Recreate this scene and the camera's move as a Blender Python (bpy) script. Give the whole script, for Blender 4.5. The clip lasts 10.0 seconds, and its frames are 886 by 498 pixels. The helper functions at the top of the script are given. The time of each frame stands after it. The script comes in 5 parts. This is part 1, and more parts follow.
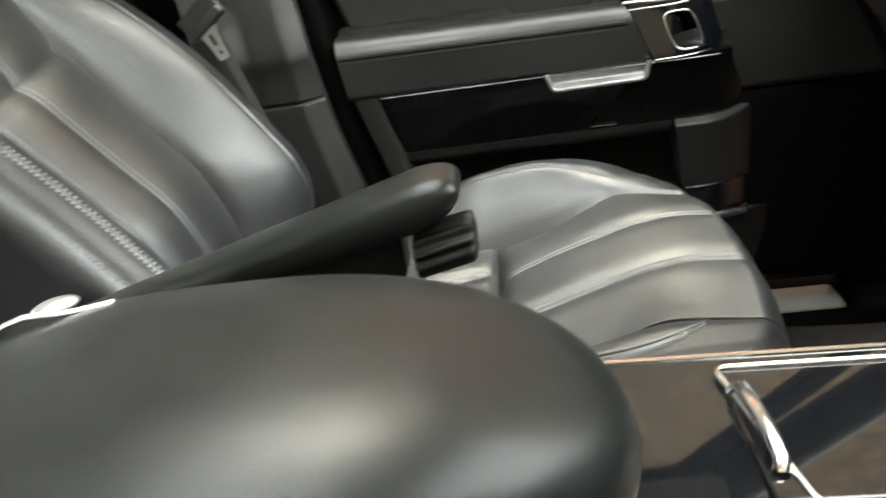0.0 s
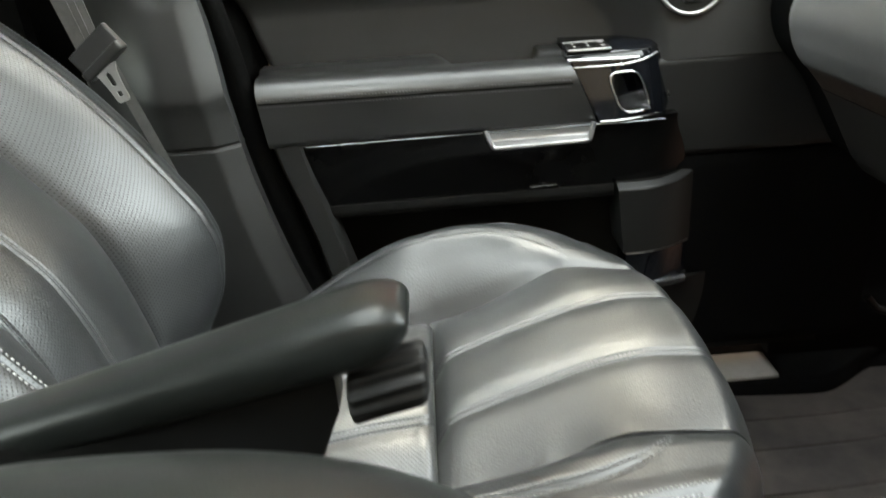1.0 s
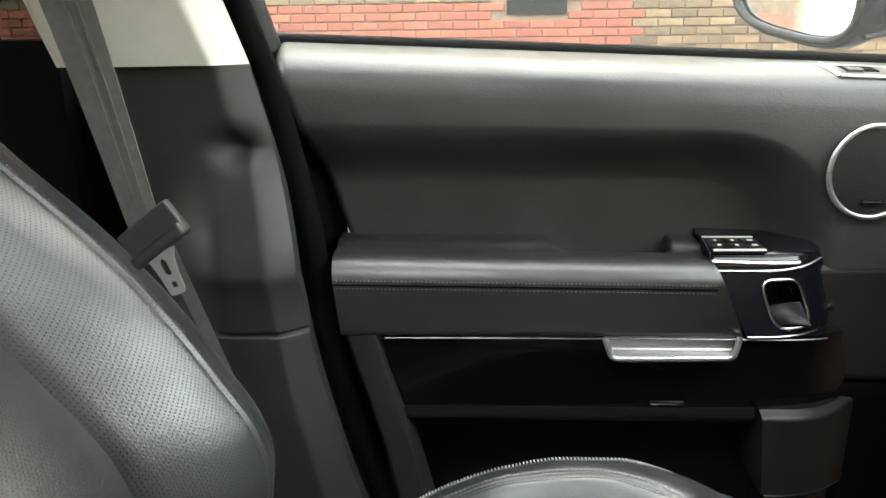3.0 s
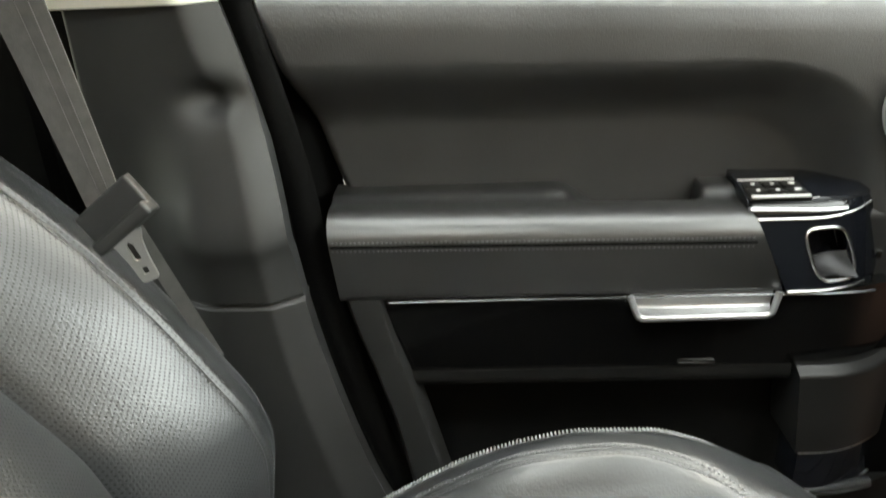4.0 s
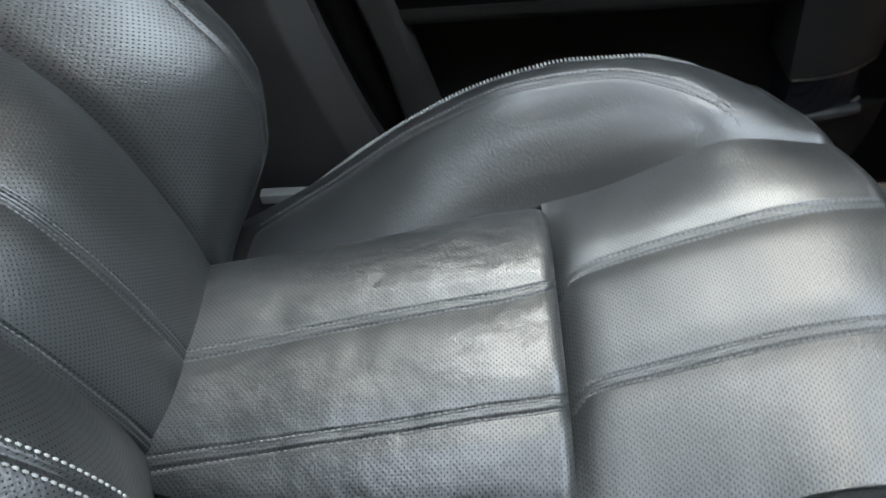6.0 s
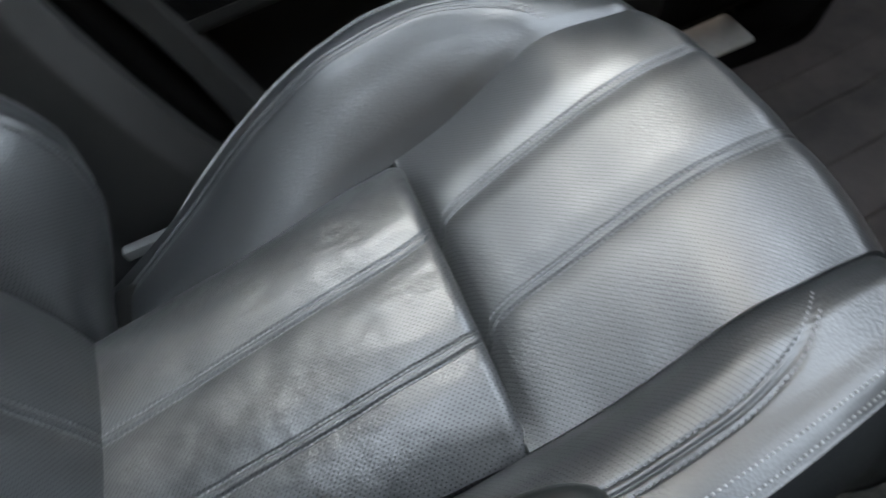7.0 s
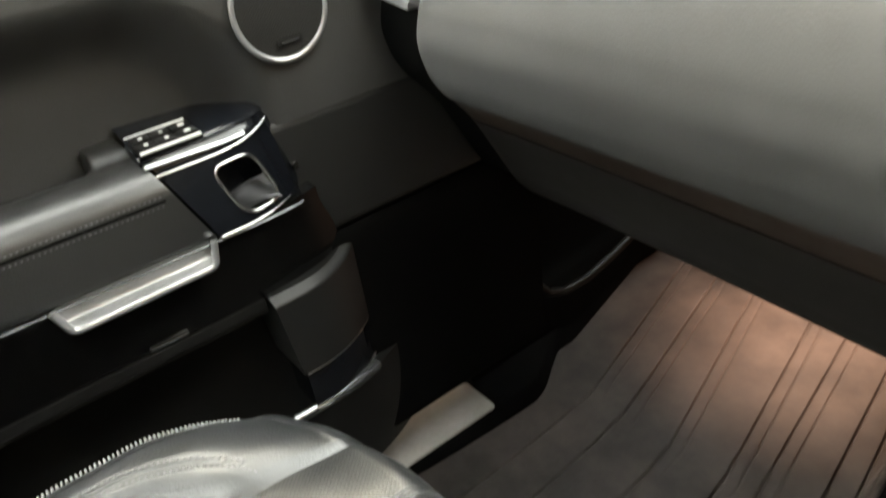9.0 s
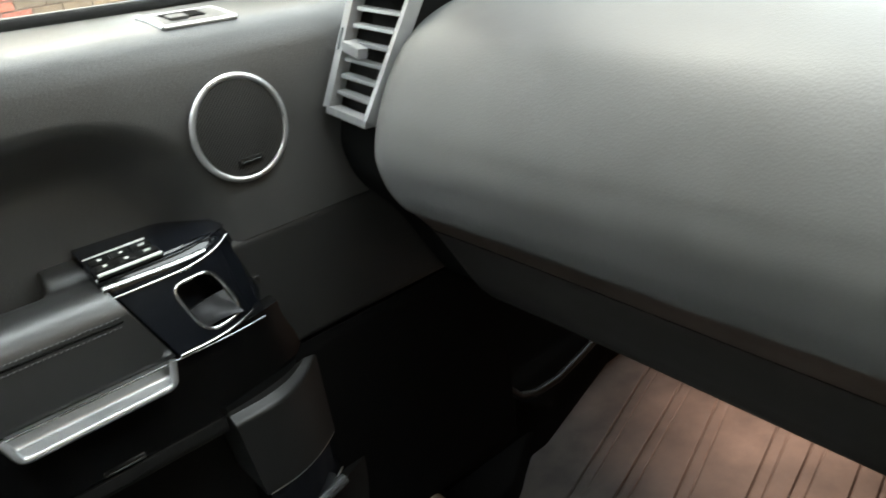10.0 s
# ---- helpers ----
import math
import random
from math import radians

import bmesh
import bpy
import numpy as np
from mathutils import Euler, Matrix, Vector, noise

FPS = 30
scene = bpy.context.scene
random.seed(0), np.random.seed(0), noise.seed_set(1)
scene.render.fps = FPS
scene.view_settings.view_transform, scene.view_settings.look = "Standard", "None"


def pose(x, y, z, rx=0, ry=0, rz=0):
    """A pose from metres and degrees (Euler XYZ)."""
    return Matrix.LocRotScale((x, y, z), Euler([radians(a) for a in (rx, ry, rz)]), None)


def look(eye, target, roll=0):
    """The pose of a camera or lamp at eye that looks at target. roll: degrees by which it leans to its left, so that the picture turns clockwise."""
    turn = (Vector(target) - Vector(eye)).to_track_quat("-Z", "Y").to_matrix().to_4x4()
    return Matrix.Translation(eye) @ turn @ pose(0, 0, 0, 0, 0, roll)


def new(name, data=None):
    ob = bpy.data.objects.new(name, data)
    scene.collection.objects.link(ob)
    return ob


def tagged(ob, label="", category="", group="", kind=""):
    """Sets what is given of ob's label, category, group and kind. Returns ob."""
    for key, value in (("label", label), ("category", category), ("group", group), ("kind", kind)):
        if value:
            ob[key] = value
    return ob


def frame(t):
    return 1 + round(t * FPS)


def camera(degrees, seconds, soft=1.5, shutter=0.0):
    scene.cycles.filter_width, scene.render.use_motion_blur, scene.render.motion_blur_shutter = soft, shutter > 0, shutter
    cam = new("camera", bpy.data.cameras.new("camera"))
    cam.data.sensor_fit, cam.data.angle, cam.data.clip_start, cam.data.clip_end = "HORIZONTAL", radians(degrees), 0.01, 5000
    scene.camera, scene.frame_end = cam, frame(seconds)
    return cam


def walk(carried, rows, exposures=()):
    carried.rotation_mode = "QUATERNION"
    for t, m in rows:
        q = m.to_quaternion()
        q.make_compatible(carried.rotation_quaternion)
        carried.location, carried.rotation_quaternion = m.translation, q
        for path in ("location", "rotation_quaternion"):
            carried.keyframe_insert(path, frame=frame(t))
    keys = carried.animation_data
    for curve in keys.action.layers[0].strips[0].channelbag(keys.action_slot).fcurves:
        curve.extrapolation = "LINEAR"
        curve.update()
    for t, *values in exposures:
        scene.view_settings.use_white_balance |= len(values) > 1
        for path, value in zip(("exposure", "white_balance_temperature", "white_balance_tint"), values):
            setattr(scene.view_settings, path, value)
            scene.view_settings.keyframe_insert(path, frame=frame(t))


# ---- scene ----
cam = camera(62.3, 10.0, 1.5, 0.5)
PATH = [
    (0, (0.395, -0.395, 1.269), (0.156, 1.391, 0.402), -9.6),
    (0.5, (0.402, -0.341, 1.273), (0.349, 1.457, 0.4), -7.3),
    (1, (0.375, -0.286, 1.285), (0.369, 1.53, 0.448), -4.8),
    (1.5, (0.353, -0.227, 1.3), (0.313, 1.634, 0.569), -2.1),
    (2, (0.358, -0.177, 1.309), (0.245, 1.73, 0.719), -1.0),
    (2.5, (0.318, -0.129, 1.322), (0.232, 1.79, 0.764), -0.2),
    (4, (0.289, 0.021, 1.355), (0.195, 1.854, 0.561), -2.7),
    (4.5, (0.289, 0.034, 1.351), (0.182, 1.735, 0.305), -2.2),
    (5, (0.287, 0.034, 1.346), (0.17, 1.577, 0.079), -1.5),
    (5.5, (0.298, 0.008, 1.311), (0.151, 1.432, -0.086), -3.0),
    (7, (0.332, 0.0, 1.308), (0.408, 1.227, -0.269), -20.9),
    (7.5, (0.379, 0.022, 1.31), (0.705, 1.188, -0.282), -21.7),
    (8, (0.403, 0.042, 1.309), (1.049, 1.3, -0.106), -13.2),
    (8.5, (0.445, 0.06, 1.329), (1.218, 1.398, 0.059), -10.9),
    (9, (0.442, 0.069, 1.342), (1.359, 1.488, 0.272), -8.8),
    (9.5, (0.439, 0.073, 1.356), (1.433, 1.541, 0.429), -8.2),
    (10, (0.455, 0.061, 1.354), (1.529, 1.518, 0.504), -8.8),
]
walk(cam, [(t, look(eye, target, roll)) for t, eye, target, roll in PATH], [(0.0, 4.34, 9950, 4), (0.5, 4.40, 9750, 5), (1.0, 4.40, 9450, 2), (1.5, 4.45, 10450, 4), (2.0, 4.37, 10050, 4), (2.5, 4.22, 9450, 2), (4.0, 4.47, 10050, 3), (4.5, 4.62, 10750, 6), (5.0, 4.32, 9550, 3), (5.5, 4.07, 8250, 2), (7.0, 3.93, 7800, 6), (7.5, 4.07, 7750, 3), (8.0, 4.25, 8150, 0), (8.5, 4.32, 9050, 1), (9.0, 4.50, 10550, 4), (9.5, 4.39, 9950, 3), (10.0, 4.22, 9050, 1)])

# ---- world and light ----
SUN_ELEV, SUN_TURN = radians(52), radians(12)
world = bpy.data.worlds.new("sky")
scene.world = world
world.use_nodes = True
wn, wl = world.node_tree.nodes, world.node_tree.links
sky = wn.new("ShaderNodeTexSky")
sky.sky_type = "NISHITA"
sky.sun_disc = False
sky.sun_elevation, sky.sun_rotation = SUN_ELEV, SUN_TURN
sky.air_density, sky.dust_density = 1.0, 0.4
pale = wn.new("ShaderNodeHueSaturation")
pale.inputs["Saturation"].default_value = 1.0
wl.new(sky.outputs[0], pale.inputs["Color"])
cloud = wn.new("ShaderNodeMix")
cloud.data_type = "RGBA"
cloud.inputs[0].default_value = 0.40
cloud.inputs[7].default_value = (6.4, 7.4, 9.0, 1)
wl.new(pale.outputs[0], cloud.inputs[6])
wl.new(cloud.outputs[2], wn["Background"].inputs[0])
wn["Background"].inputs[1].default_value = 0.15
sun = bpy.data.lights.new("sun", "SUN")
sun.energy, sun.angle, sun.color = 0.17, radians(36), (0.88, 0.95, 1.0)
sun_ob = new("sun", sun)
sd = Vector((math.sin(SUN_TURN) * math.cos(SUN_ELEV), math.cos(SUN_TURN) * math.cos(SUN_ELEV), math.sin(SUN_ELEV)))
sun_ob.matrix_world = look(sd * 20, (0, 0, 0))


# ---- materials ----
def mat(name, color, rough=0.5, metal=0.0, coat=0.0, spec=0.5):
    m = bpy.data.materials.new(name)
    m.use_nodes = True
    b = m.node_tree.nodes["Principled BSDF"]
    b.inputs["Base Color"].default_value = (*color, 1)
    b.inputs["Roughness"].default_value = rough
    b.inputs["Metallic"].default_value = metal
    b.inputs["Coat Weight"].default_value = coat
    b.inputs["Specular IOR Level"].default_value = spec
    return m


def nd(m, kind, **sets):
    n = m.node_tree.nodes.new(kind)
    for k, v in sets.items():
        if k in n.inputs:
            n.inputs[k].default_value = v
    return n


def lk(m, a, b):
    m.node_tree.links.new(a, b)


def bsdf(m):
    return m.node_tree.nodes["Principled BSDF"]


def ramp(m, src, stops):
    r = nd(m, "ShaderNodeValToRGB")
    e = r.color_ramp.elements
    while len(e) < len(stops):
        e.new(0.5)
    for k, (p, c) in zip(e, stops):
        k.position, k.color = p, (*c, 1)
    lk(m, src, r.inputs[0])
    return r.outputs[0]


def textured(name, dark, light, rough, scale, bump=0.2, depth=0.001, fine=900.0, metal=0.0, coat=0.0, rough_var=0.08, spec=0.5, coords="Object"):
    """Two scales of variation in colour and gloss, with fine relief."""
    m = mat(name, dark, rough, metal, coat, spec)
    tc = nd(m, "ShaderNodeTexCoord")
    big = nd(m, "ShaderNodeTexNoise", Scale=scale, Detail=5.0, Roughness=0.6)
    small = nd(m, "ShaderNodeTexNoise", Scale=fine, Detail=2.0)
    for n in (big, small):
        lk(m, tc.outputs[coords], n.inputs["Vector"])
    lk(m, ramp(m, big.outputs["Fac"], [(0.3, dark), (0.72, light)]), bsdf(m).inputs["Base Color"])
    mr = nd(m, "ShaderNodeMapRange")
    mr.inputs["To Min"].default_value, mr.inputs["To Max"].default_value = max(0.03, rough - rough_var), rough + rough_var
    lk(m, big.outputs["Fac"], mr.inputs["Value"])
    lk(m, mr.outputs["Result"], bsdf(m).inputs["Roughness"])
    bp = nd(m, "ShaderNodeBump", Strength=bump, Distance=depth)
    lk(m, small.outputs["Fac"], bp.inputs["Height"])
    lk(m, bp.outputs["Normal"], bsdf(m).inputs["Normal"])
    return m


def leather(name, dark, light, rough, perforated=False, pitch=0.0042, hole=0.11, grain=420.0, bump=0.2, spec=0.65):
    """Grained hide by Voronoi cells, worn gloss, and punched holes on a staggered lattice over the panel's own metres."""
    m = mat(name, dark, rough, 0, 0, spec)
    tc = nd(m, "ShaderNodeTexCoord")
    cell = nd(m, "ShaderNodeTexVoronoi", Scale=grain)
    big = nd(m, "ShaderNodeTexNoise", Scale=9.0, Detail=6.0, Roughness=0.65)
    crease = nd(m, "ShaderNodeTexNoise", Scale=38.0, Detail=4.0, Roughness=0.6)
    for n in (cell, big, crease):
        lk(m, tc.outputs["Object"], n.inputs["Vector"])
    colour = ramp(m, big.outputs["Fac"], [(0.3, dark), (0.75, light)])
    mr = nd(m, "ShaderNodeMapRange")
    mr.inputs["From Min"].default_value, mr.inputs["From Max"].default_value = 0.3, 0.7
    mr.inputs["To Min"].default_value, mr.inputs["To Max"].default_value = rough - 0.06, rough + 0.08
    lk(m, big.outputs["Fac"], mr.inputs["Value"])
    lk(m, mr.outputs["Result"], bsdf(m).inputs["Roughness"])
    mix = nd(m, "ShaderNodeMath")
    mix.operation = "MULTIPLY_ADD"
    lk(m, crease.outputs["Fac"], mix.inputs[0])
    mix.inputs[1].default_value = 0.5
    lk(m, cell.outputs["Distance"], mix.inputs[2])
    height = mix.outputs[0]
    if perforated:
        uv = tc.outputs["UV"]
        best = None
        for shift in (0.0, 0.5):
            mp = nd(m, "ShaderNodeMapping")
            mp.inputs["Scale"].default_value = (1 / pitch, 1 / pitch, 1)
            mp.inputs["Location"].default_value = (shift, shift, 0)
            lk(m, uv, mp.inputs["Vector"])
            fr = nd(m, "ShaderNodeVectorMath")
            fr.operation = "FRACTION"
            lk(m, mp.outputs[0], fr.inputs[0])
            ds = nd(m, "ShaderNodeVectorMath")
            ds.operation = "DISTANCE"
            lk(m, fr.outputs[0], ds.inputs[0])
            ds.inputs[1].default_value = (0.5, 0.5, 0.0)
            if best is None:
                best = ds.outputs["Value"]
            else:
                mn = nd(m, "ShaderNodeMath")
                mn.operation = "MINIMUM"
                lk(m, best, mn.inputs[0])
                lk(m, ds.outputs["Value"], mn.inputs[1])
                best = mn.outputs[0]
        hm = nd(m, "ShaderNodeMapRange")
        hm.inputs["From Min"].default_value, hm.inputs["From Max"].default_value = hole, hole + 0.1
        lk(m, best, hm.inputs["Value"])
        mx = nd(m, "ShaderNodeMix")
        mx.data_type = "RGBA"
        mx.inputs["A"].default_value = (0.004, 0.004, 0.004, 1)
        mx.inputs[6].default_value = (0.004, 0.004, 0.004, 1)
        lk(m, hm.outputs["Result"], mx.inputs[0])
        lk(m, colour, mx.inputs[7])
        colour = mx.outputs[2]
        sp = nd(m, "ShaderNodeMath")
        sp.operation = "MULTIPLY_ADD"
        lk(m, hm.outputs["Result"], sp.inputs[0])
        sp.inputs[1].default_value, sp.inputs[2].default_value = spec * 0.75, spec * 0.25
        lk(m, sp.outputs[0], bsdf(m).inputs["Specular IOR Level"])
        ad = nd(m, "ShaderNodeMath")
        ad.operation = "MULTIPLY_ADD"
        lk(m, hm.outputs["Result"], ad.inputs[0])
        ad.inputs[1].default_value = 2.0
        lk(m, height, ad.inputs[2])
        height = ad.outputs[0]
    lk(m, colour, bsdf(m).inputs["Base Color"])
    bp = nd(m, "ShaderNodeBump", Strength=bump, Distance=0.0008)
    lk(m, height, bp.inputs["Height"])
    lk(m, bp.outputs["Normal"], bsdf(m).inputs["Normal"])
    return m


HIDE = leather("seat_leather", (0.011, 0.0122, 0.013), (0.017, 0.0184, 0.0196), 0.38, spec=0.9)
PERF = leather("perforated_leather", (0.011, 0.0122, 0.013), (0.017, 0.0184, 0.0196), 0.38, True, pitch=0.0042, hole=0.07, spec=0.95)
DOOR_HIDE = leather("door_leather", (0.031, 0.031, 0.0304), (0.044, 0.0434, 0.0425), 0.45, grain=600.0, bump=0.18, spec=0.6)
# darker copy of the door leather, for panels in shade near the dash
SHADED_PANEL_HIDE = leather("shaded_panel_leather", (0.010, 0.010, 0.0098), (0.015, 0.0148, 0.0145), 0.50, grain=600.0, bump=0.18, spec=0.4)
ARM_HIDE = leather("armrest_leather", (0.012, 0.012, 0.0118), (0.018, 0.0177, 0.0173), 0.36, grain=600.0, bump=0.12, spec=0.9)
SOFT_HIDE = leather("smooth_arm_leather", (0.007, 0.0080, 0.0076), (0.011, 0.0124, 0.0119), 0.34, grain=700.0, bump=0.06, spec=0.32)
# lower dash colour, darkened for the shade under the padded roll
DASH_LOW = textured("shaded_dash_plastic", (0.007, 0.0060, 0.0052), (0.012, 0.0102, 0.0088), 0.55, 18.0, 0.3, 0.0005, 1200.0, spec=0.35)
# black leather greyed to stand in for sheen from the windscreen
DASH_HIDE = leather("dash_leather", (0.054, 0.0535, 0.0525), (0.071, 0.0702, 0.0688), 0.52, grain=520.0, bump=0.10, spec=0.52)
MID_THREAD = textured("mid_grey_thread", (0.085, 0.087, 0.09), (0.15, 0.152, 0.155), 0.6, 60.0)
THREAD = textured("grey_thread", (0.20, 0.20, 0.195), (0.31, 0.31, 0.30), 0.7, 60.0)
DARK_THREAD = textured("dark_thread", (0.045, 0.046, 0.047), (0.085, 0.086, 0.088), 0.7, 60.0)
PLASTIC = textured("black_plastic", (0.005, 0.005, 0.005), (0.009, 0.0088, 0.0085), 0.50, 14.0, 0.25, 0.0004, 1500.0, spec=0.3)
PILLAR = textured("charcoal_pillar_plastic", (0.013, 0.013, 0.0127), (0.020, 0.0197, 0.019), 0.48, 10.0, 0.25, 0.0004, 1600.0)
BLOCK = textured("satin_black_plastic", (0.008, 0.008, 0.008), (0.013, 0.0128, 0.0125), 0.45, 12.0, 0.25, 0.0004, 1500.0, spec=0.4)
RUBBER = textured("black_rubber", (0.004, 0.004, 0.004), (0.009, 0.0088, 0.0085), 0.8, 60.0, 0.5, 0.001, 500.0, spec=0.2)
CONSOLE_GLOSS = textured("console_mirror_black", (0.0035, 0.004, 0.0050), (0.006, 0.0065, 0.0075), 0.03, 5.0, 0.02, 0.0002, 300.0, rough_var=0.01, spec=1.0)
# slight blue in the base stands in for reflected sky
GLOSS = textured("sky_tinted_black", (0.0035, 0.004, 0.0055), (0.006, 0.007, 0.009), 0.05, 5.0, 0.02, 0.0002, 300.0, rough_var=0.02, spec=0.45)
TRIM_GLOSS = textured("gloss_trim_black", (0.003, 0.003, 0.003), (0.005, 0.005, 0.005), 0.12, 5.0, 0.02, 0.0002, 300.0, rough_var=0.04, spec=0.16)
LEVER = textured("dark_satin_metal", (0.016, 0.016, 0.017), (0.03, 0.03, 0.031), 0.34, 30.0, 0.05, 0.0002, 900.0, metal=0.8)
# dark veneer whose brown also stands in for reflected brick
VENEER = textured("dark_gloss_veneer", (0.022, 0.0135, 0.010), (0.036, 0.021, 0.0155), 0.42, 60.0, 0.02, 0.0002, 300.0)
CHROME = textured("satin_chrome", (0.72, 0.72, 0.70), (0.82, 0.82, 0.80), 0.20, 20.0, 0.05, 0.0002, 900.0, metal=1.0, rough_var=0.06)
SILVER = textured("silver_paint", (0.50, 0.51, 0.52), (0.60, 0.60, 0.60), 0.32, 30.0, 0.08, 0.0002, 1200.0, metal=0.85)
SMOKED = textured("smoked_chrome", (0.20, 0.21, 0.22), (0.30, 0.31, 0.32), 0.24, 30.0, 0.05, 0.0002, 900.0, metal=0.9)
STEEL = textured("brushed_aluminium", (0.46, 0.45, 0.43), (0.58, 0.57, 0.55), 0.34, 40.0, 0.15, 0.0002, 1400.0, metal=0.9)
TREAD = textured("satin_tread_plate", (0.42, 0.40, 0.37), (0.52, 0.50, 0.47), 0.40, 40.0, 0.15, 0.0002, 1400.0, metal=0.35)
BEIGE = textured("ivory_trim", (0.62, 0.59, 0.51), (0.70, 0.67, 0.60), 0.55, 12.0, 0.2, 0.0004, 1400.0)
WEB = textured("belt_webbing", (0.035, 0.034, 0.032), (0.065, 0.062, 0.058), 0.62, 80.0, 0.6, 0.0006, 900.0)
CARPET = textured("grey_black_carpet", (0.022, 0.0235, 0.022), (0.050, 0.052, 0.049), 0.95, 120.0, 1.0, 0.003, 700.0, spec=0.1)
MAT = textured("rubber_mat", (0.024, 0.0206, 0.0192), (0.068, 0.056, 0.051), 0.66, 11.0, 0.3, 0.0006, 800.0, spec=0.3)
# near-black that stands in for shade in the footwell, gaps and recesses
SHADE_BLACK = textured("shade_black_lining", (0.0018, 0.0018, 0.0018), (0.0036, 0.0035, 0.0034), 0.8, 20.0, 0.4, 0.0006, 900.0, spec=0.05)
MESH_DARK = leather("speaker_mesh", (0.022, 0.022, 0.0215), (0.034, 0.033, 0.032), 0.5, True, pitch=0.0036, hole=0.16, grain=900.0, spec=0.4)
VENT_SILVER = textured("dull_silver_paint", (0.30, 0.305, 0.31), (0.38, 0.38, 0.38), 0.38, 30.0, 0.08, 0.0002, 1200.0, metal=0.8)
HEAD = textured("pale_headliner", (0.50, 0.48, 0.44), (0.58, 0.56, 0.52), 0.9, 30.0, 0.4, 0.001, 700.0, spec=0.1)
PAINT = textured("dark_body_paint", (0.015, 0.016, 0.018), (0.022, 0.023, 0.026), 0.2, 3.0, 0.01, 0.0002, 300.0, coat=1.0)
ASPHALT = textured("asphalt", (0.035, 0.034, 0.033), (0.075, 0.072, 0.068), 0.9, 2.5, 0.8, 0.006, 90.0)
MORTAR = textured("mortar", (0.13, 0.082, 0.060), (0.19, 0.125, 0.09), 0.9, 8.0, 0.6, 0.004, 90.0)
STONE = textured("brown_stone", (0.16, 0.12, 0.085), (0.27, 0.21, 0.15), 0.9, 3.0, 0.8, 0.01, 30.0)
SANDSTONE = textured("warm_sandstone", (0.30, 0.19, 0.11), (0.42, 0.28, 0.17), 0.9, 3.0, 0.8, 0.01, 30.0)
ICON = mat("pale_print", (0.75, 0.75, 0.72), 0.5)


def brick_mat(name, a, b, c):
    m = mat(name, a, 0.85)
    info, tc = nd(m, "ShaderNodeObjectInfo"), nd(m, "ShaderNodeTexCoord")
    ge = nd(m, "ShaderNodeNewGeometry")
    add = nd(m, "ShaderNodeMath")
    lk(m, info.outputs["Random"], add.inputs[0])
    lk(m, ge.outputs["Random Per Island"], add.inputs[1])
    fr = nd(m, "ShaderNodeMath")
    fr.operation = "FRACT"
    lk(m, add.outputs[0], fr.inputs[0])
    n = nd(m, "ShaderNodeTexNoise", Scale=22.0, Detail=8.0, Roughness=0.7)
    lk(m, tc.outputs["Object"], n.inputs["Vector"])
    base = ramp(m, fr.outputs[0], [(0.0, a), (0.5, b), (1.0, c)])
    mx = nd(m, "ShaderNodeMix")
    mx.data_type, mx.blend_type = "RGBA", "MULTIPLY"
    mx.inputs[0].default_value = 0.75
    lk(m, base, mx.inputs[6])
    lk(m, ramp(m, n.outputs["Fac"], [(0.3, (0.35, 0.33, 0.3)), (0.6, (1, 1, 1))]), mx.inputs[7])
    lk(m, mx.outputs[2], bsdf(m).inputs["Base Color"])
    bp = nd(m, "ShaderNodeBump", Strength=0.7, Distance=0.006)
    lk(m, n.outputs["Fac"], bp.inputs["Height"])
    lk(m, bp.outputs["Normal"], bsdf(m).inputs["Normal"])
    return m


RED_BRICK = brick_mat("red_brick", (0.27, 0.062, 0.038), (0.32, 0.084, 0.050), (0.22, 0.055, 0.038))
STOCK_BRICK = brick_mat("brown_stock_brick", (0.17, 0.108, 0.062), (0.10, 0.066, 0.042), (0.225, 0.145, 0.083))
GLASS = mat("clear_glass", (1, 1, 1), 0.0)
bsdf(GLASS).inputs["Transmission Weight"].default_value = 1.0
bsdf(GLASS).inputs["IOR"].default_value = 1.02
# clear glass with a faint pale veil standing in for reflection haze
HAZE_GLASS = mat("haze_glass", (1, 1, 1), 0.0)
bsdf(HAZE_GLASS).inputs["Transmission Weight"].default_value = 1.0
bsdf(HAZE_GLASS).inputs["IOR"].default_value = 1.02
haze, veil = nd(HAZE_GLASS, "ShaderNodeBsdfTranslucent", Color=(0.75, 0.74, 0.72, 1)), nd(HAZE_GLASS, "ShaderNodeMixShader")
veil.inputs[0].default_value = 0.012
lk(HAZE_GLASS, bsdf(HAZE_GLASS).outputs[0], veil.inputs[1])
lk(HAZE_GLASS, haze.outputs[0], veil.inputs[2])
lk(HAZE_GLASS, veil.outputs[0], HAZE_GLASS.node_tree.nodes["Material Output"].inputs["Surface"])
TINT = mat("tinted_glass", (0.10, 0.11, 0.11), 0.02)
bsdf(TINT).inputs["Transmission Weight"].default_value = 1.0
bsdf(TINT).inputs["IOR"].default_value = 1.05
MIRROR = mat("mirror_glass", (0.85, 0.87, 0.87), 0.02, 1.0)


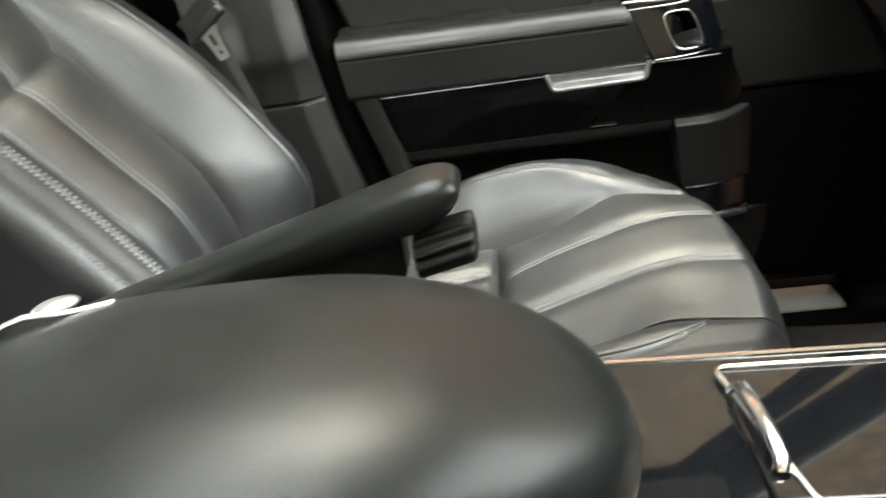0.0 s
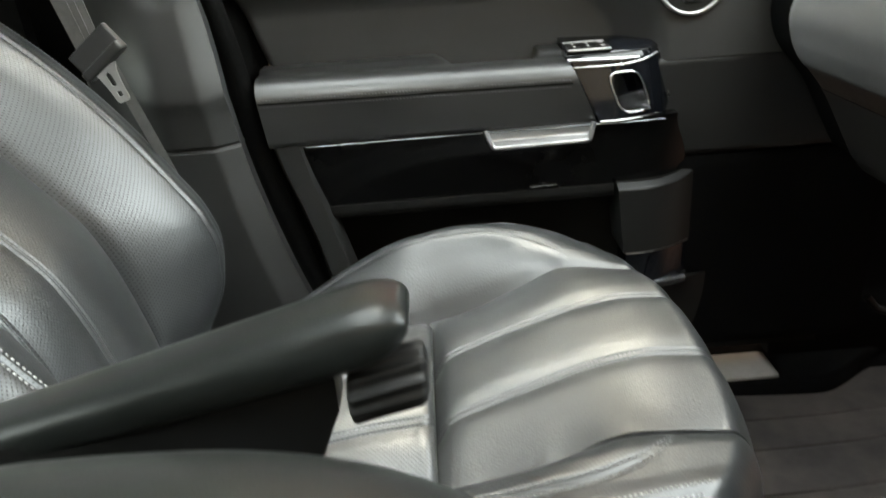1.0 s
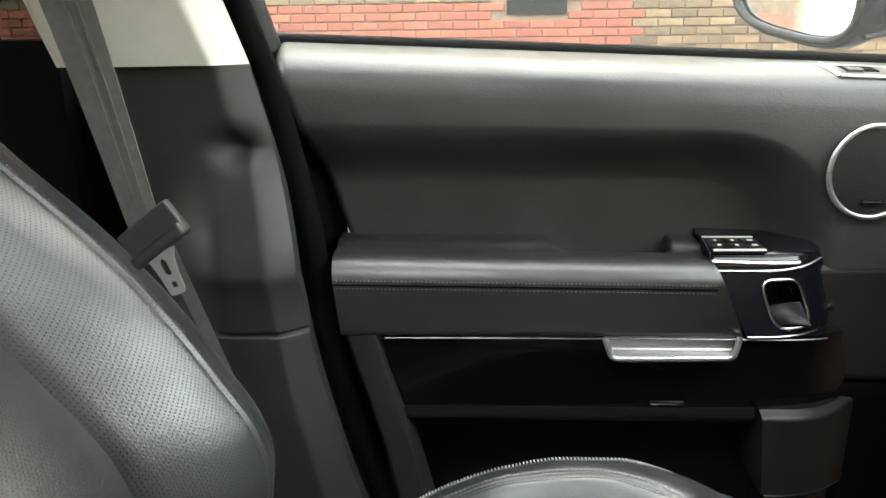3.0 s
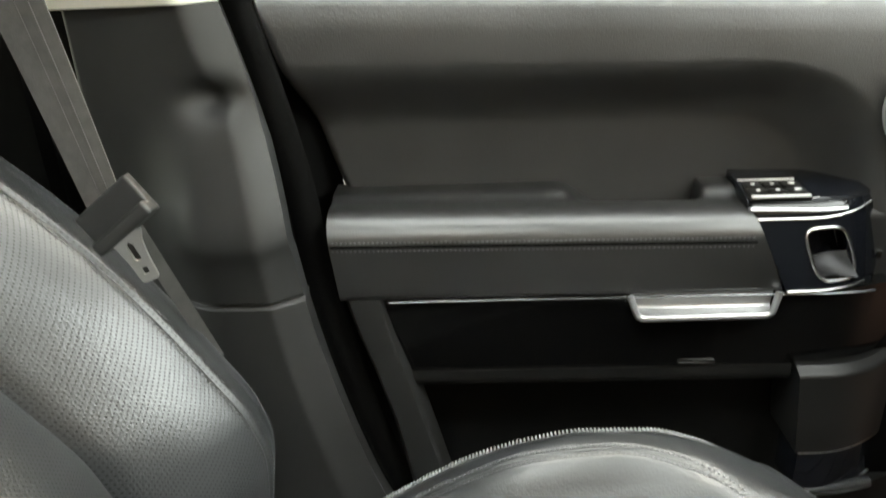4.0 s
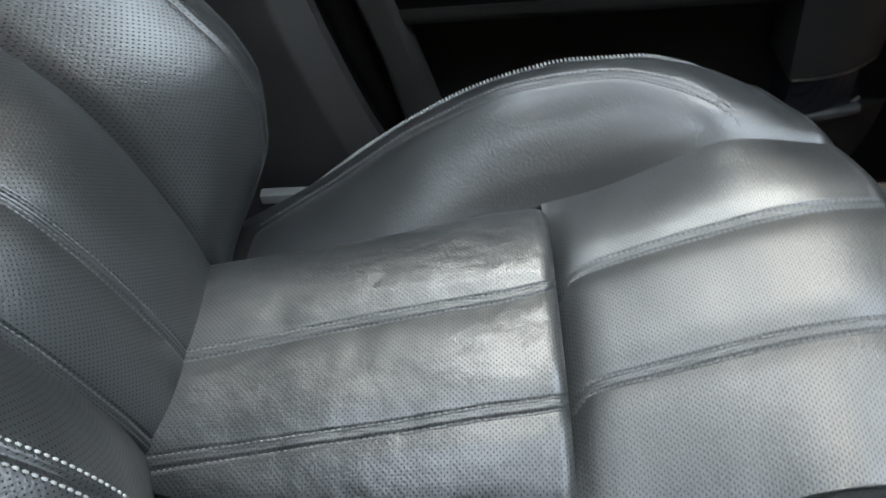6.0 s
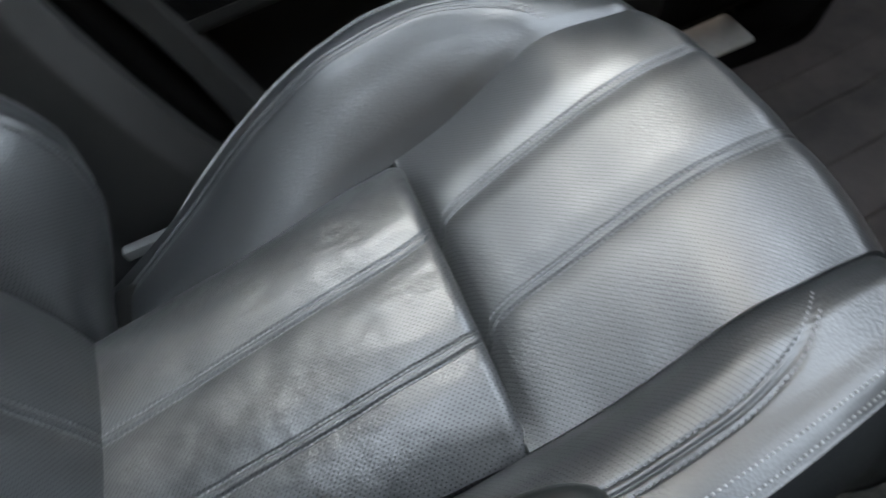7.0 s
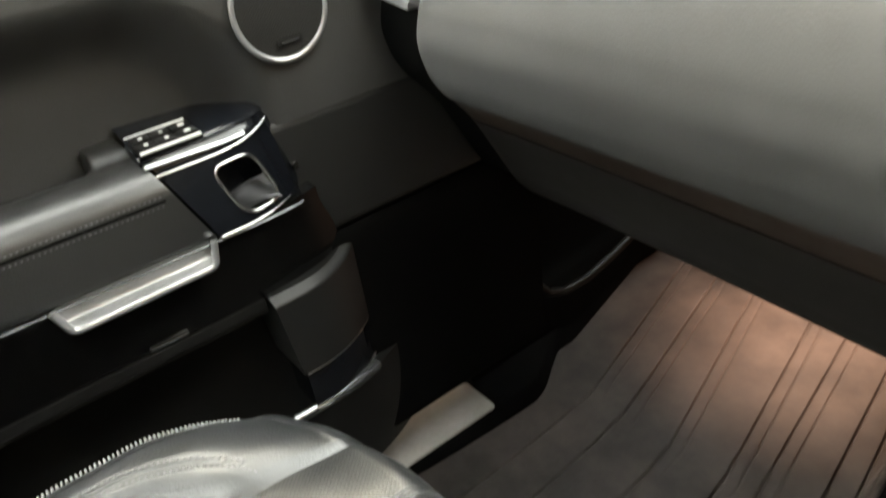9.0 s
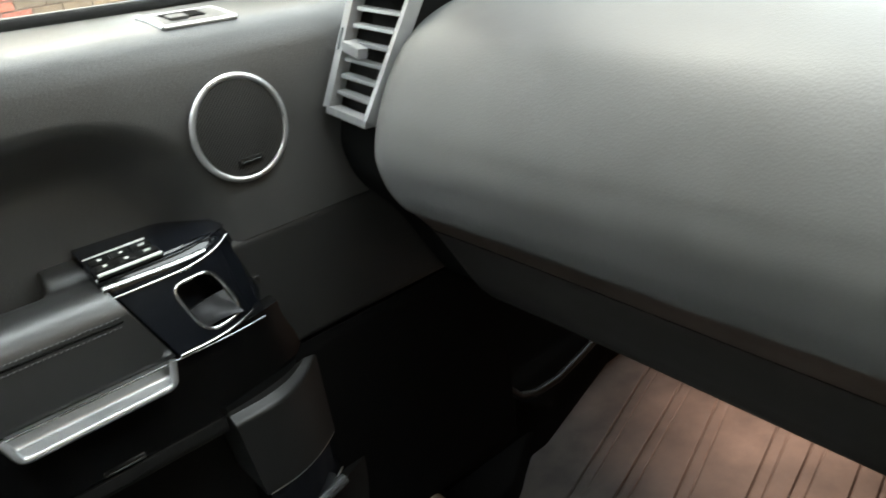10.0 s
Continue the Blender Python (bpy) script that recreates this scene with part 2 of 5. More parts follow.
# ---- building blocks ----
def spline(*pts):
    """A smooth curve y(x) through a few control points."""
    xs, ys = np.array([p[0] for p in pts], float), np.array([p[1] for p in pts], float)
    h, d = np.diff(xs), np.diff(ys) / np.diff(xs)
    s = np.zeros(len(xs))
    for i in range(1, len(xs) - 1):
        s[i] = 0 if d[i - 1] * d[i] <= 0 else 3 * (h[i - 1] + h[i]) / ((2 * h[i] + h[i - 1]) / d[i - 1] + (h[i] + 2 * h[i - 1]) / d[i])
    s[0], s[-1] = d[0], d[-1]

    def f(x):
        x = np.asarray(x, float)
        i = np.clip(np.searchsorted(xs, x) - 1, 0, len(h) - 1)
        t = np.clip((x - xs[i]) / h[i], -0.5, 1.5)
        t0 = np.clip(t, 0, 1)
        base = ys[i] * (1 + 2 * t0) * (1 - t0) ** 2 + ys[i + 1] * t0 ** 2 * (3 - 2 * t0) + h[i] * (s[i] * t0 * (1 - t0) ** 2 - s[i + 1] * t0 ** 2 * (1 - t0))
        return base + h[i] * np.where(t < 0, s[i] * t, np.where(t > 1, s[i + 1] * (t - 1), 0))
    return f


def step(x, a, b):
    t = np.clip((np.asarray(x, float) - a) / (b - a), 0, 1)
    return t * t * (3 - 2 * t)


def adopt(ob, parent):
    if parent is not None:
        ob.parent = parent
        if parent.type == "EMPTY":
            ob.matrix_parent_inverse = Matrix.Translation(-parent.location)


def shape(name, verts, faces, material, parent=None, label="", smooth=True, uv=None):
    me = bpy.data.meshes.new(name)
    me.from_pydata([tuple(map(float, v)) for v in verts], [], faces)
    me.materials.append(material)
    if smooth:
        me.polygons.foreach_set("use_smooth", [True] * len(me.polygons))
    if uv is not None:
        layer = me.uv_layers.new(name="UVMap")
        idx = np.zeros(len(me.loops), int)
        me.loops.foreach_get("vertex_index", idx)
        layer.data.foreach_set("uv", np.asarray(uv, float)[idx].ravel())
    me.update()
    ob = new(name, me)
    adopt(ob, parent)
    if label:
        ob["label"] = label
    return ob


def part(name, bm, material, parent=None, label="", smooth=True):
    bmesh.ops.recalc_face_normals(bm, faces=bm.faces)
    me = bpy.data.meshes.new(name)
    bm.to_mesh(me)
    bm.free()
    me.materials.append(material)
    if smooth:
        me.polygons.foreach_set("use_smooth", [True] * len(me.polygons))
        me.set_sharp_from_angle(angle=radians(50))
    ob = new(name, me)
    adopt(ob, parent)
    if label:
        ob["label"] = label
    return ob


def thing(name, label, category, at=(0, 0, 0), group="", kind=""):
    ob = new(name)
    ob.location = at
    ob.empty_display_size = 0.05
    return tagged(ob, label, category, group, kind)


def slab(name, P, back, material, parent=None, label="", uv=None, flip=False):
    """A closed shell: the grid of points P, its copy moved by back, and the rim between."""
    nu, nv = P.shape[:2]
    A = P.reshape(-1, 3)
    B = (P + np.asarray(back, float)).reshape(-1, 3)
    n = nu * nv
    i, j = np.meshgrid(np.arange(nu - 1), np.arange(nv - 1), indexing="ij")
    a = (i * nv + j).ravel()
    q = np.stack([a, a + nv, a + nv + 1, a + 1], 1)
    faces = [tuple(f) for f in (q[:, ::-1] if flip else q)]
    faces += [tuple(f + n) for f in (q if flip else q[:, ::-1])]
    rim = [k * nv for k in range(nu)] + [(nu - 1) * nv + k for k in range(1, nv)] + [k * nv + nv - 1 for k in range(nu - 2, -1, -1)] + [k for k in range(nv - 2, 0, -1)]
    # the rim has its own points, so that its edge stays crisp
    rim_top = [tuple(A[k]) for k in rim]
    rim_bot = [tuple(B[k]) for k in rim]
    m = len(rim)
    verts = np.vstack([A, B, rim_top, rim_bot])
    for k in range(m):
        k2 = (k + 1) % m
        f = (2 * n + k, 2 * n + m + k, 2 * n + m + k2, 2 * n + k2)
        faces.append(f if flip else f[::-1])
    if uv is not None:
        U = uv.reshape(-1, 2)
        uv = np.vstack([U, U, U[rim], U[rim]])
    ob = shape(name, verts, faces, material, parent, label, True, uv)
    return ob


def loft(name, rings, material, parent=None, label="", caps=True, smooth=True, sharp=40):
    """Closed rings of equal length joined into a skin, with capped ends."""
    bm = bmesh.new()
    rows = [[bm.verts.new(tuple(map(float, p))) for p in r] for r in rings]
    k = len(rows[0])
    for a, b in zip(rows, rows[1:]):
        for i in range(k):
            bm.faces.new((a[i], a[(i + 1) % k], b[(i + 1) % k], b[i]))
    if caps:
        bm.faces.new(rows[0][::-1])
        bm.faces.new(rows[-1])
    bmesh.ops.recalc_face_normals(bm, faces=bm.faces)
    return part(name, bm, material, parent, label, smooth)


def box(bm, size, at, bevel=0.002, turn=None, seg=2):
    r = bmesh.ops.create_cube(bm, size=1.0)
    m = Matrix.Translation(at) @ (turn or Matrix.Identity(4)) @ Matrix.Diagonal((*size, 1))
    bmesh.ops.transform(bm, matrix=m, verts=r["verts"])
    if bevel:
        edges = {e for v in r["verts"] for e in v.link_edges}
        bmesh.ops.bevel(bm, geom=list(edges), offset=bevel, segments=seg, affect="EDGES", profile=0.7)
    return bm


def boxes(name, items, material, parent=None, label="", bevel=0.002):
    bm = bmesh.new()
    for size, at in items:
        box(bm, size, at, bevel)
    return part(name, bm, material, parent, label)


def frames_along(pts):
    pts = [Vector(p) for p in pts]
    out, ref = [], Vector((0.03, 0.05, 1)).normalized()
    for i, p in enumerate(pts):
        t = (pts[min(i + 1, len(pts) - 1)] - pts[max(i - 1, 0)]).normalized()
        s = t.cross(ref)
        if s.length < 1e-4:
            s = t.cross(Vector((1, 0, 0)))
        s.normalize()
        out.append((p, t, s, s.cross(t).normalized()))
    return out


def tube(name, pts, radius, material, parent=None, label="", seg=10, flat=1.0, closed=False):
    rings = []
    if closed:
        pts = list(pts)
        ext = [pts[-1], *pts, pts[0]]
        fr = frames_along(ext)[1:-1]
        fr.append(fr[0])
    else:
        fr = frames_along(pts)
    for p, t, s, u in fr:
        rings.append([p + s * (radius * math.cos(2 * math.pi * k / seg)) + u * (radius * flat * math.sin(2 * math.pi * k / seg)) for k in range(seg)])
    return loft(name, rings, material, parent, label, caps=not closed)


def stitches(name, pts, normals, pitch, length, width, material, parent, label="", lift=0.0004):
    """A row of single thread stitches laid along a line on a surface, as one part."""
    P = np.array([tuple(p) for p in pts], float)
    seg = np.linalg.norm(np.diff(P, axis=0), axis=1)
    s = np.concatenate([[0], np.cumsum(seg)])
    verts, faces = [], []
    for d in np.arange(pitch / 2, s[-1], pitch):
        c = np.array([np.interp(d, s, P[:, k]) for k in range(3)])
        a = np.array([np.interp(d - length / 2, s, P[:, k]) for k in range(3)])
        b = np.array([np.interp(d + length / 2, s, P[:, k]) for k in range(3)])
        nrm = np.array([np.interp(d, s, np.array(normals)[:, k]) for k in range(3)])
        nrm /= np.linalg.norm(nrm)
        t = b - a
        side = np.cross(t, nrm)
        side = side / (np.linalg.norm(side) + 1e-9) * width / 2
        i = len(verts)
        m = (a + b) / 2 + nrm * (lift + width * 0.45)
        lo = -nrm * width * 0.3
        ends = nrm * lift
        verts += [a + lo, b + lo, (a * 0.8 + b * 0.2) + side + ends, (a * 0.2 + b * 0.8) + side + ends, (a * 0.8 + b * 0.2) - side + ends, (a * 0.2 + b * 0.8) - side + ends, (a * 0.75 + b * 0.25) + nrm * (lift + width * 0.45), (a * 0.25 + b * 0.75) + nrm * (lift + width * 0.45)]
        faces += [(i + 2, i + 3, i + 7, i + 6), (i + 6, i + 7, i + 5, i + 4), (i, i + 2, i + 6), (i, i + 6, i + 4), (i + 1, i + 7, i + 3), (i + 1, i + 5, i + 7)]
    return shape(name, verts, faces, material, parent, label, True)



# ---- large structure ----
CX = -0.025  # the car's middle


def plate(name, size, at, material, label="", category="", kind="structure", bevel=0.01):
    bm = box(bmesh.new(), size, at, bevel)
    return tagged(part(name, bm, material), label, category, "", kind)


# cabin floor: flat in the footwell, rising under the seat and up the toe board
def build_floor():
    zf = spline((-1.2, 0.55), (0.2, 0.54), (0.62, 0.53), (0.80, 0.497), (1.0, 0.485), (1.42, 0.485), (1.55, 0.53), (1.75, 0.78), (1.85, 1.0))
    xs, ys = np.linspace(-1.2, 1.82, 90), np.linspace(-0.86, 0.86, 60)
    P = np.array([[(x, y, zf(x) + 0.10 * step(0.085 - abs(y - CX), -0.07, 0.03) * step(x, 0.5, 0.6)) for y in ys] for x in xs])
    return tagged(slab("floor", P, (0, 0, -0.04), CARPET), "worn grey-black carpeted cabin floor with raised middle tunnel", "floor", "", "structure")


build_floor()


# sills on both sides
def build_sill(side):
    y0 = 0.775 if side > 0 else 2 * CX - 0.775
    rings = []
    for x in np.linspace(-0.9, 1.14, 60):
        e = 0.074 * float(step(x, 0.985, 1.14))
        prof = [(-0.054 + e, 0.47), (-0.050 + e, 0.521), (-0.044 + e, 0.527), (0.055, 0.527), (0.085, 0.52), (0.10, 0.49), (0.10, 0.40), (-0.054 + e, 0.40)]
        rings.append([(x, y0 + side * a, z) for a, z in prof])
    # sill coloured near-black for the shade along the floor
    return tagged(loft("sill", rings, SHADE_BLACK), "plastic door sill running along the cabin floor, blackened for shade", "sill", "door sills", "structure")


build_sill(1)
build_sill(-1)


def sill_plate():
    t = thing("sill_plate", "brushed aluminium tread plate lying on the black sill", "sill plate", (0.6, 0.77, 0.528))
    rings = []
    for x, inset in ((0.36, 0.004), (0.363, 0), (0.7, 0), (0.912, 0), (0.9175, 0.002), (0.919, 0.005)):
        top = 0.5335
        rings.append([(x, 0.729 + inset * 0.5, 0.528), (x, 0.729 + inset * 0.5, top - 0.001), (x, 0.731 + inset * 0.5, top), (x, 0.801 - inset, top), (x, 0.803 - inset, top - 0.001), (x, 0.803 - inset, 0.528)])
    loft("plate", rings, TREAD, t)
    return t


sill_plate()


# floor mat with pressed grooves that fan out towards the front
def build_mat():
    t = thing("floor_mat", "brown-black ribbed rubber floor mat lying in the footwell", "floor mat", (1.1, 0.45, 0.5))
    zf = spline((0.62, 0.545), (0.80, 0.508), (1.0, 0.496), (1.42, 0.496), (1.55, 0.54), (1.66, 0.68))
    xs = np.linspace(0.66, 1.64, 150)
    ys = np.linspace(0.0, 1.0, 900)
    P = np.zeros((len(xs), len(ys), 3))
    y_in = spline((0.66, 0.25), (0.80, 0.286), (0.87, 0.290), (0.93, 0.270), (0.975, 0.245), (1.03, 0.236), (1.08, 0.247), (1.13, 0.268), (1.2, 0.285), (1.6, 0.30))
    # each rib: where it starts, its place there and at the bend, and how far it fans out beyond
    ribs = ((0.66, 0.640, 0.672, 0.30), (0.66, 0.566, 0.606, 0.28), (0.66, 0.470, 0.520, 0.31), (0.66, 0.380, 0.432, 0.25), (0.66, 0.322, 0.387, 0.21), (0.92, 0.304, 0.317, 0.20), (1.01, 0.273, 0.283, 0.20))
    for i, x in enumerate(xs):
        a, b = y_in(x), 0.720 + 0.068 * step(x, 0.985, 1.14) + 0.28 * min(0.25, max(0.0, x - 1.14))
        yy = a + (b - a) * ys
        z = np.full_like(yy, float(zf(x)))
        for start, y0, y1, fan in ribs:
            g = y0 + (y1 - y0) * min(1.0, (x - start) / (1.07 - start)) + fan * max(0.0, x - 1.07)
            # the ribs that begin beside the tunnel hook towards it
            g += 0.03 * max(0.0, 1 - (x - start) / 0.05) ** 2 if start > 0.7 else 0.0
            run = float(step(x, start - 0.01, start)) if start > 0.7 else 1.0
            z -= run * 0.0066 * np.exp(-((yy - g) / 0.0012) ** 2)
            if start < 0.7:
                z -= 0.0026 * float(step(x, 0.98, 1.12)) * np.exp(-((yy - g + 0.020) / 0.0010) ** 2)
        z += 0.012 * (1 - step(yy, a, a + 0.02))
        P[i] = np.stack([np.full_like(yy, x), yy, z], 1)
    slab("mat_sheet", P, (0, 0, -0.006), MAT, t)
    rim = [(x, float(y_in(x)) + 0.006, float(zf(x)) + 0.011) for x in np.linspace(0.67, 1.6, 40)]
    tube("raised_edge", rim, 0.006, MAT, t, "raised rubber rim", 8)
    return t


build_mat()

# shell of the car, with its openings for windscreen and side windows
ROOF_Z = 1.72
# unseen opening, placed and sized to bring skylight onto the seat
UNSEEN_SUNROOF = (-0.05, 0.40, -0.44, 0.42)


def build_shell():
    # headliner round an added, unseen sunroof above the front seats
    roof = lambda x, y: ROOF_Z - 0.06 * ((y - CX) / 0.62) ** 4 - 0.05 * max(0, (x - 0.1) / 0.62) ** 2
    xs, ys = (-1.5, UNSEEN_SUNROOF[0], UNSEEN_SUNROOF[1], 0.72), (-0.64, UNSEEN_SUNROOF[2], UNSEEN_SUNROOF[3], 0.59)
    for i in range(3):
        for j in range(3):
            if i == j == 1:
                continue
            P = np.array([[(x, y, roof(x, y)) for y in np.linspace(ys[j], ys[j + 1], 16)] for x in np.linspace(xs[i], xs[i + 1], 20)])
            tagged(slab("ceiling", P, (0, 0, 0.05), HEAD, flip=True), "pale cloth headliner round the added sunroof", "headliner", "headliner panels", "structure")
            tagged(slab("roof_panel", P + np.array((0, 0, 0.085)), (0, 0, -0.025), PAINT), "dark painted roof panel of the car", "roof panel", "roof panels", "structure")
    P = np.array([[(x, y, roof(x, y) + 0.03) for y in np.linspace(UNSEEN_SUNROOF[2] - 0.01, UNSEEN_SUNROOF[3] + 0.01, 12)] for x in np.linspace(UNSEEN_SUNROOF[0] - 0.01, UNSEEN_SUNROOF[1] + 0.01, 12)])
    pane = tagged(slab("added_roof_glass", P, (0, 0, 0.005), GLASS, flip=True), "added clear glass sunroof, unseen, lets skylight onto the front seats", "roof glass", "", "structure")
    pane.visible_shadow = False
    # pillars of the windscreen and the roof rails
    for side in (1, -1):
        s = lambda y: y if side > 0 else 2 * CX - y
        tagged(tube("a_pillar", [(1.42, s(0.78), 1.26), (1.1, s(0.72), 1.48), (0.72, s(0.62), 1.68)], 0.045, PLASTIC, None, "", 12, 0.8), "black windscreen pillar with plastic trim", "pillar", "windscreen pillars", "structure")
        tagged(tube("roof_rail", [(0.72, s(0.62), 1.68), (0.2, s(0.60), 1.72), (-0.6, s(0.60), 1.71), (-1.5, s(0.60), 1.66)], 0.04, BEIGE, None, "", 12), "pale trim along the roof edge", "roof rail", "roof rails", "structure")
        # rear trim blackened to stand for the shade behind the pillar
        plate("wall_rear_side" if side > 0 else "wall_driver_rear", (1.36, 0.06, 0.85), (-0.85, s(0.79), 0.91), SHADE_BLACK, "trimmed rear side of the cabin, blackened for shade", "side panel")
        # unseen rear pane, tinted so that little sky light enters from behind
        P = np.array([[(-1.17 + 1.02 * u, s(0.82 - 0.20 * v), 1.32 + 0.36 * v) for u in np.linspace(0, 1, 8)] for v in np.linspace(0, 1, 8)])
        tagged(slab("rear_window", P, (0, 0.004 * side, 0), TINT, flip=side > 0), "unseen rear side window, tinted dark to cut fill light", "window", "rear windows", "structure")
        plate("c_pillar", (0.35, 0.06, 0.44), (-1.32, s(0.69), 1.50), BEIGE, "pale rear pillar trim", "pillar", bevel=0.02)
    # added panel that fills the shaded void behind the belt
    plate("belt_gap_filler", (0.22, 0.03, 0.75), (-0.13, 0.80, 0.935), SHADE_BLACK, "added panel behind the seat belt, black for the shaded void", "side panel")
    plate("wall_rear", (0.06, 1.62, 0.75), (-1.53, CX, 0.86), PLASTIC, "dark rear wall of the cabin", "rear wall")
    plate("bulkhead", (0.05, 1.70, 0.72), (1.84, CX, 0.93), CARPET, "carpeted bulkhead in front of the footwell", "bulkhead")
    P = np.array([[(x, y, 1.19 - 0.10 * ((x - 1.62) / 1.1) ** 2 - 0.05 * abs((y - CX) / 0.9) ** 4) for y in np.linspace(CX - 0.9, CX + 0.9, 24)] for x in np.linspace(1.62, 2.72, 24)])
    tagged(slab("bonnet", P, (0, 0, -0.03), PAINT), "dark painted bonnet in front of the windscreen", "bonnet", "", "structure")
    plate("wing_panel", (0.75, 0.05, 0.60), (1.72, 0.90, 0.85), PAINT, "dark painted front wing of the car", "wing")
    plate("kick_panel_driver", (0.75, 0.05, 0.85), (1.55, 2 * CX - 0.86, 0.88), PLASTIC, "black plastic side of the driver's footwell", "kick panel")
    # unseen side wall, its height set to cut fill light from the driver's side
    plate("wall_driver", (1.50, 0.08, 0.90), (0.55, 2 * CX - 0.80, 0.96), DOOR_HIDE, "unseen black lined driver's side, raised to block light below its window", "side panel", bevel=0.03)
    plate("b_pillar_driver", (0.16, 0.10, 1.15), (-0.16, 2 * CX - 0.73, 1.10), PILLAR, "charcoal plastic pillar behind the driver's side", "pillar", bevel=0.03)


build_shell()


def kick_panel():
    """The side of the footwell, blackened for its shade, with its ledge beside the mat."""
    xs = np.linspace(0.93, 1.80, 60)
    prof = [(0.862, 1.25), (0.86, 1.0), (0.855, 0.80), (0.848, 0.68), (0.838, 0.625), (0.822, 0.600), (0.812, 0.575), (0.803, 0.545), (0.795, 0.518), (0.780, 0.496)]
    pr = [np.array([p[k] for p in prof]) for k in (0, 1)]
    tt = np.linspace(0, 1, len(prof))
    fine = np.linspace(0, 1, 60)
    fy, fz = spline(*zip(tt, pr[0])), spline(*zip(tt, pr[1]))
    P = np.array([[(x, float(fy(v)) + 0.28 * min(0.25, max(0.0, x - 1.14)) * v ** 3, float(fz(v))) for v in fine] for x in xs])
    t = thing("kick_panel", "carpeted footwell side blackened for shade, with a worn ledge", "kick panel", (1.3, 0.85, 0.5), "", "structure")
    # base colour carries the footwell's shade
    slab("side_lining", P, (0, 0.03, 0), SHADE_BLACK, t, flip=True)
    tube("ledge", [(1.095, 0.808, 0.624), (1.115, 0.806, 0.600), (1.15, 0.803, 0.588), (1.2, 0.800, 0.590), (1.26, 0.803, 0.600), (1.32, 0.805, 0.616)], 0.007, PLASTIC, t, "worn plastic ledge", 10)
    return t


kick_panel()


# ---- front passenger seat ----
SEAT_MID = 0.35
seat = thing("front_passenger_seat", "black perforated leather car seat with grey stitching and inner armrest", "car seat", (0.3, 0.35, 0.52))
y_val = spline((0.0, 0.430), (0.15, 0.455), (0.33, 0.489), (0.53, 0.505), (0.66, 0.505))
y_val_in = spline((0.0, 0.235), (0.2, 0.190), (0.30, 0.183), (0.36, 0.184), (0.42, 0.184), (0.48, 0.186), (0.54, 0.189), (0.60, 0.194), (0.66, 0.197))
z_block = spline((0.0, 0.842), (0.15, 0.850), (0.30, 0.862), (0.35, 0.866))
z_front = spline((0.33, 0.815), (0.350, 0.828), (0.368, 0.845), (0.40, 0.857), (0.46, 0.875), (0.52, 0.889), (0.56, 0.893), (0.61, 0.888))
z_val = spline((0.0, 0.745), (0.14, 0.774), (0.2, 0.796), (0.26, 0.812), (0.326, 0.824), (0.40, 0.838), (0.46, 0.860), (0.525, 0.883), (0.61, 0.872))
z_edge = spline((0.0, 0.824), (0.2, 0.821), (0.36, 0.826))
z_seam = spline((0.0, 0.735), (0.14, 0.800), (0.26, 0.868), (0.36, 0.906), (0.44, 0.913), (0.51, 0.906), (0.56, 0.893), (0.61, 0.870))
z_zip = spline((0.0, 0.690), (0.10, 0.745), (0.19, 0.805), (0.25, 0.840), (0.31, 0.869), (0.365, 0.887), (0.435, 0.899), (0.50, 0.899), (0.55, 0.888), (0.61, 0.860))
z_low = spline((0.0, 0.79), (0.14, 0.826), (0.26, 0.866), (0.40, 0.893), (0.48, 0.899), (0.56, 0.897), (0.61, 0.892))
z_lift = spline((0.0, 0.0), (0.20, 0.001), (0.33, 0.002), (0.42, 0.006), (0.48, 0.007), (0.525, 0.006), (0.61, 0.006))
seam_1 = spline((0.0, 0.318), (0.107, 0.333), (0.19, 0.346), (0.265, 0.355), (0.34, 0.366), (0.37, 0.394), (0.433, 0.402), (0.514, 0.409), (0.60, 0.419))
seam_2 = spline((0.0, 0.236), (0.137, 0.246), (0.218, 0.253), (0.282, 0.259), (0.345, 0.266), (0.37, 0.285), (0.43, 0.291), (0.502, 0.297), (0.60, 0.303))


def front_x(y):
    return 0.605 - 0.062 * (np.abs(np.asarray(y) - SEAT_MID) / 0.262) ** 3.2


def roll_over(x, y, z, w):
    """Carries the front edge of the cushion round and down; w runs from 0 to 1 past the crest."""
    a = w * radians(96)
    return x + 0.036 * np.sin(a), y, z - 0.085 * (1 - np.cos(a)) - 0.05 * np.maximum(0, w - 0.9) * 10 * 0.2


def groove(y, at, depth, width):
    return depth * np.exp(-((y - at) / width) ** 2)


def quilt(y, seams, deep=1.0):
    """The fall of the hide into its sewn seams."""
    out = 0
    for s in seams:
        out = out + deep * (groove(y, s, 0.0034, 0.017) - groove(y, s, 0.0012, 0.0030) + groove(y, s, 0.0010, 0.0009))
        for row in (s - 0.0046, s + 0.0046):
            out = out + deep * groove(y, row, 0.0018, 0.0012)
    return out


def crown(q, p=3.2):
    return 1 - np.abs(2 * q - 1) ** p


def wrinkle(P, amount, scale, seed):
    """Slight hollows and creases of sat-on hide."""
    out = P.copy()
    for i in range(P.shape[0]):
        for j in range(P.shape[1]):
            v = Vector(P[i, j]) * scale + Vector((seed, 0, 0))
            out[i, j, 2] += amount * (noise.noise(v) + 0.5 * noise.noise(v * 2.3))
    return out


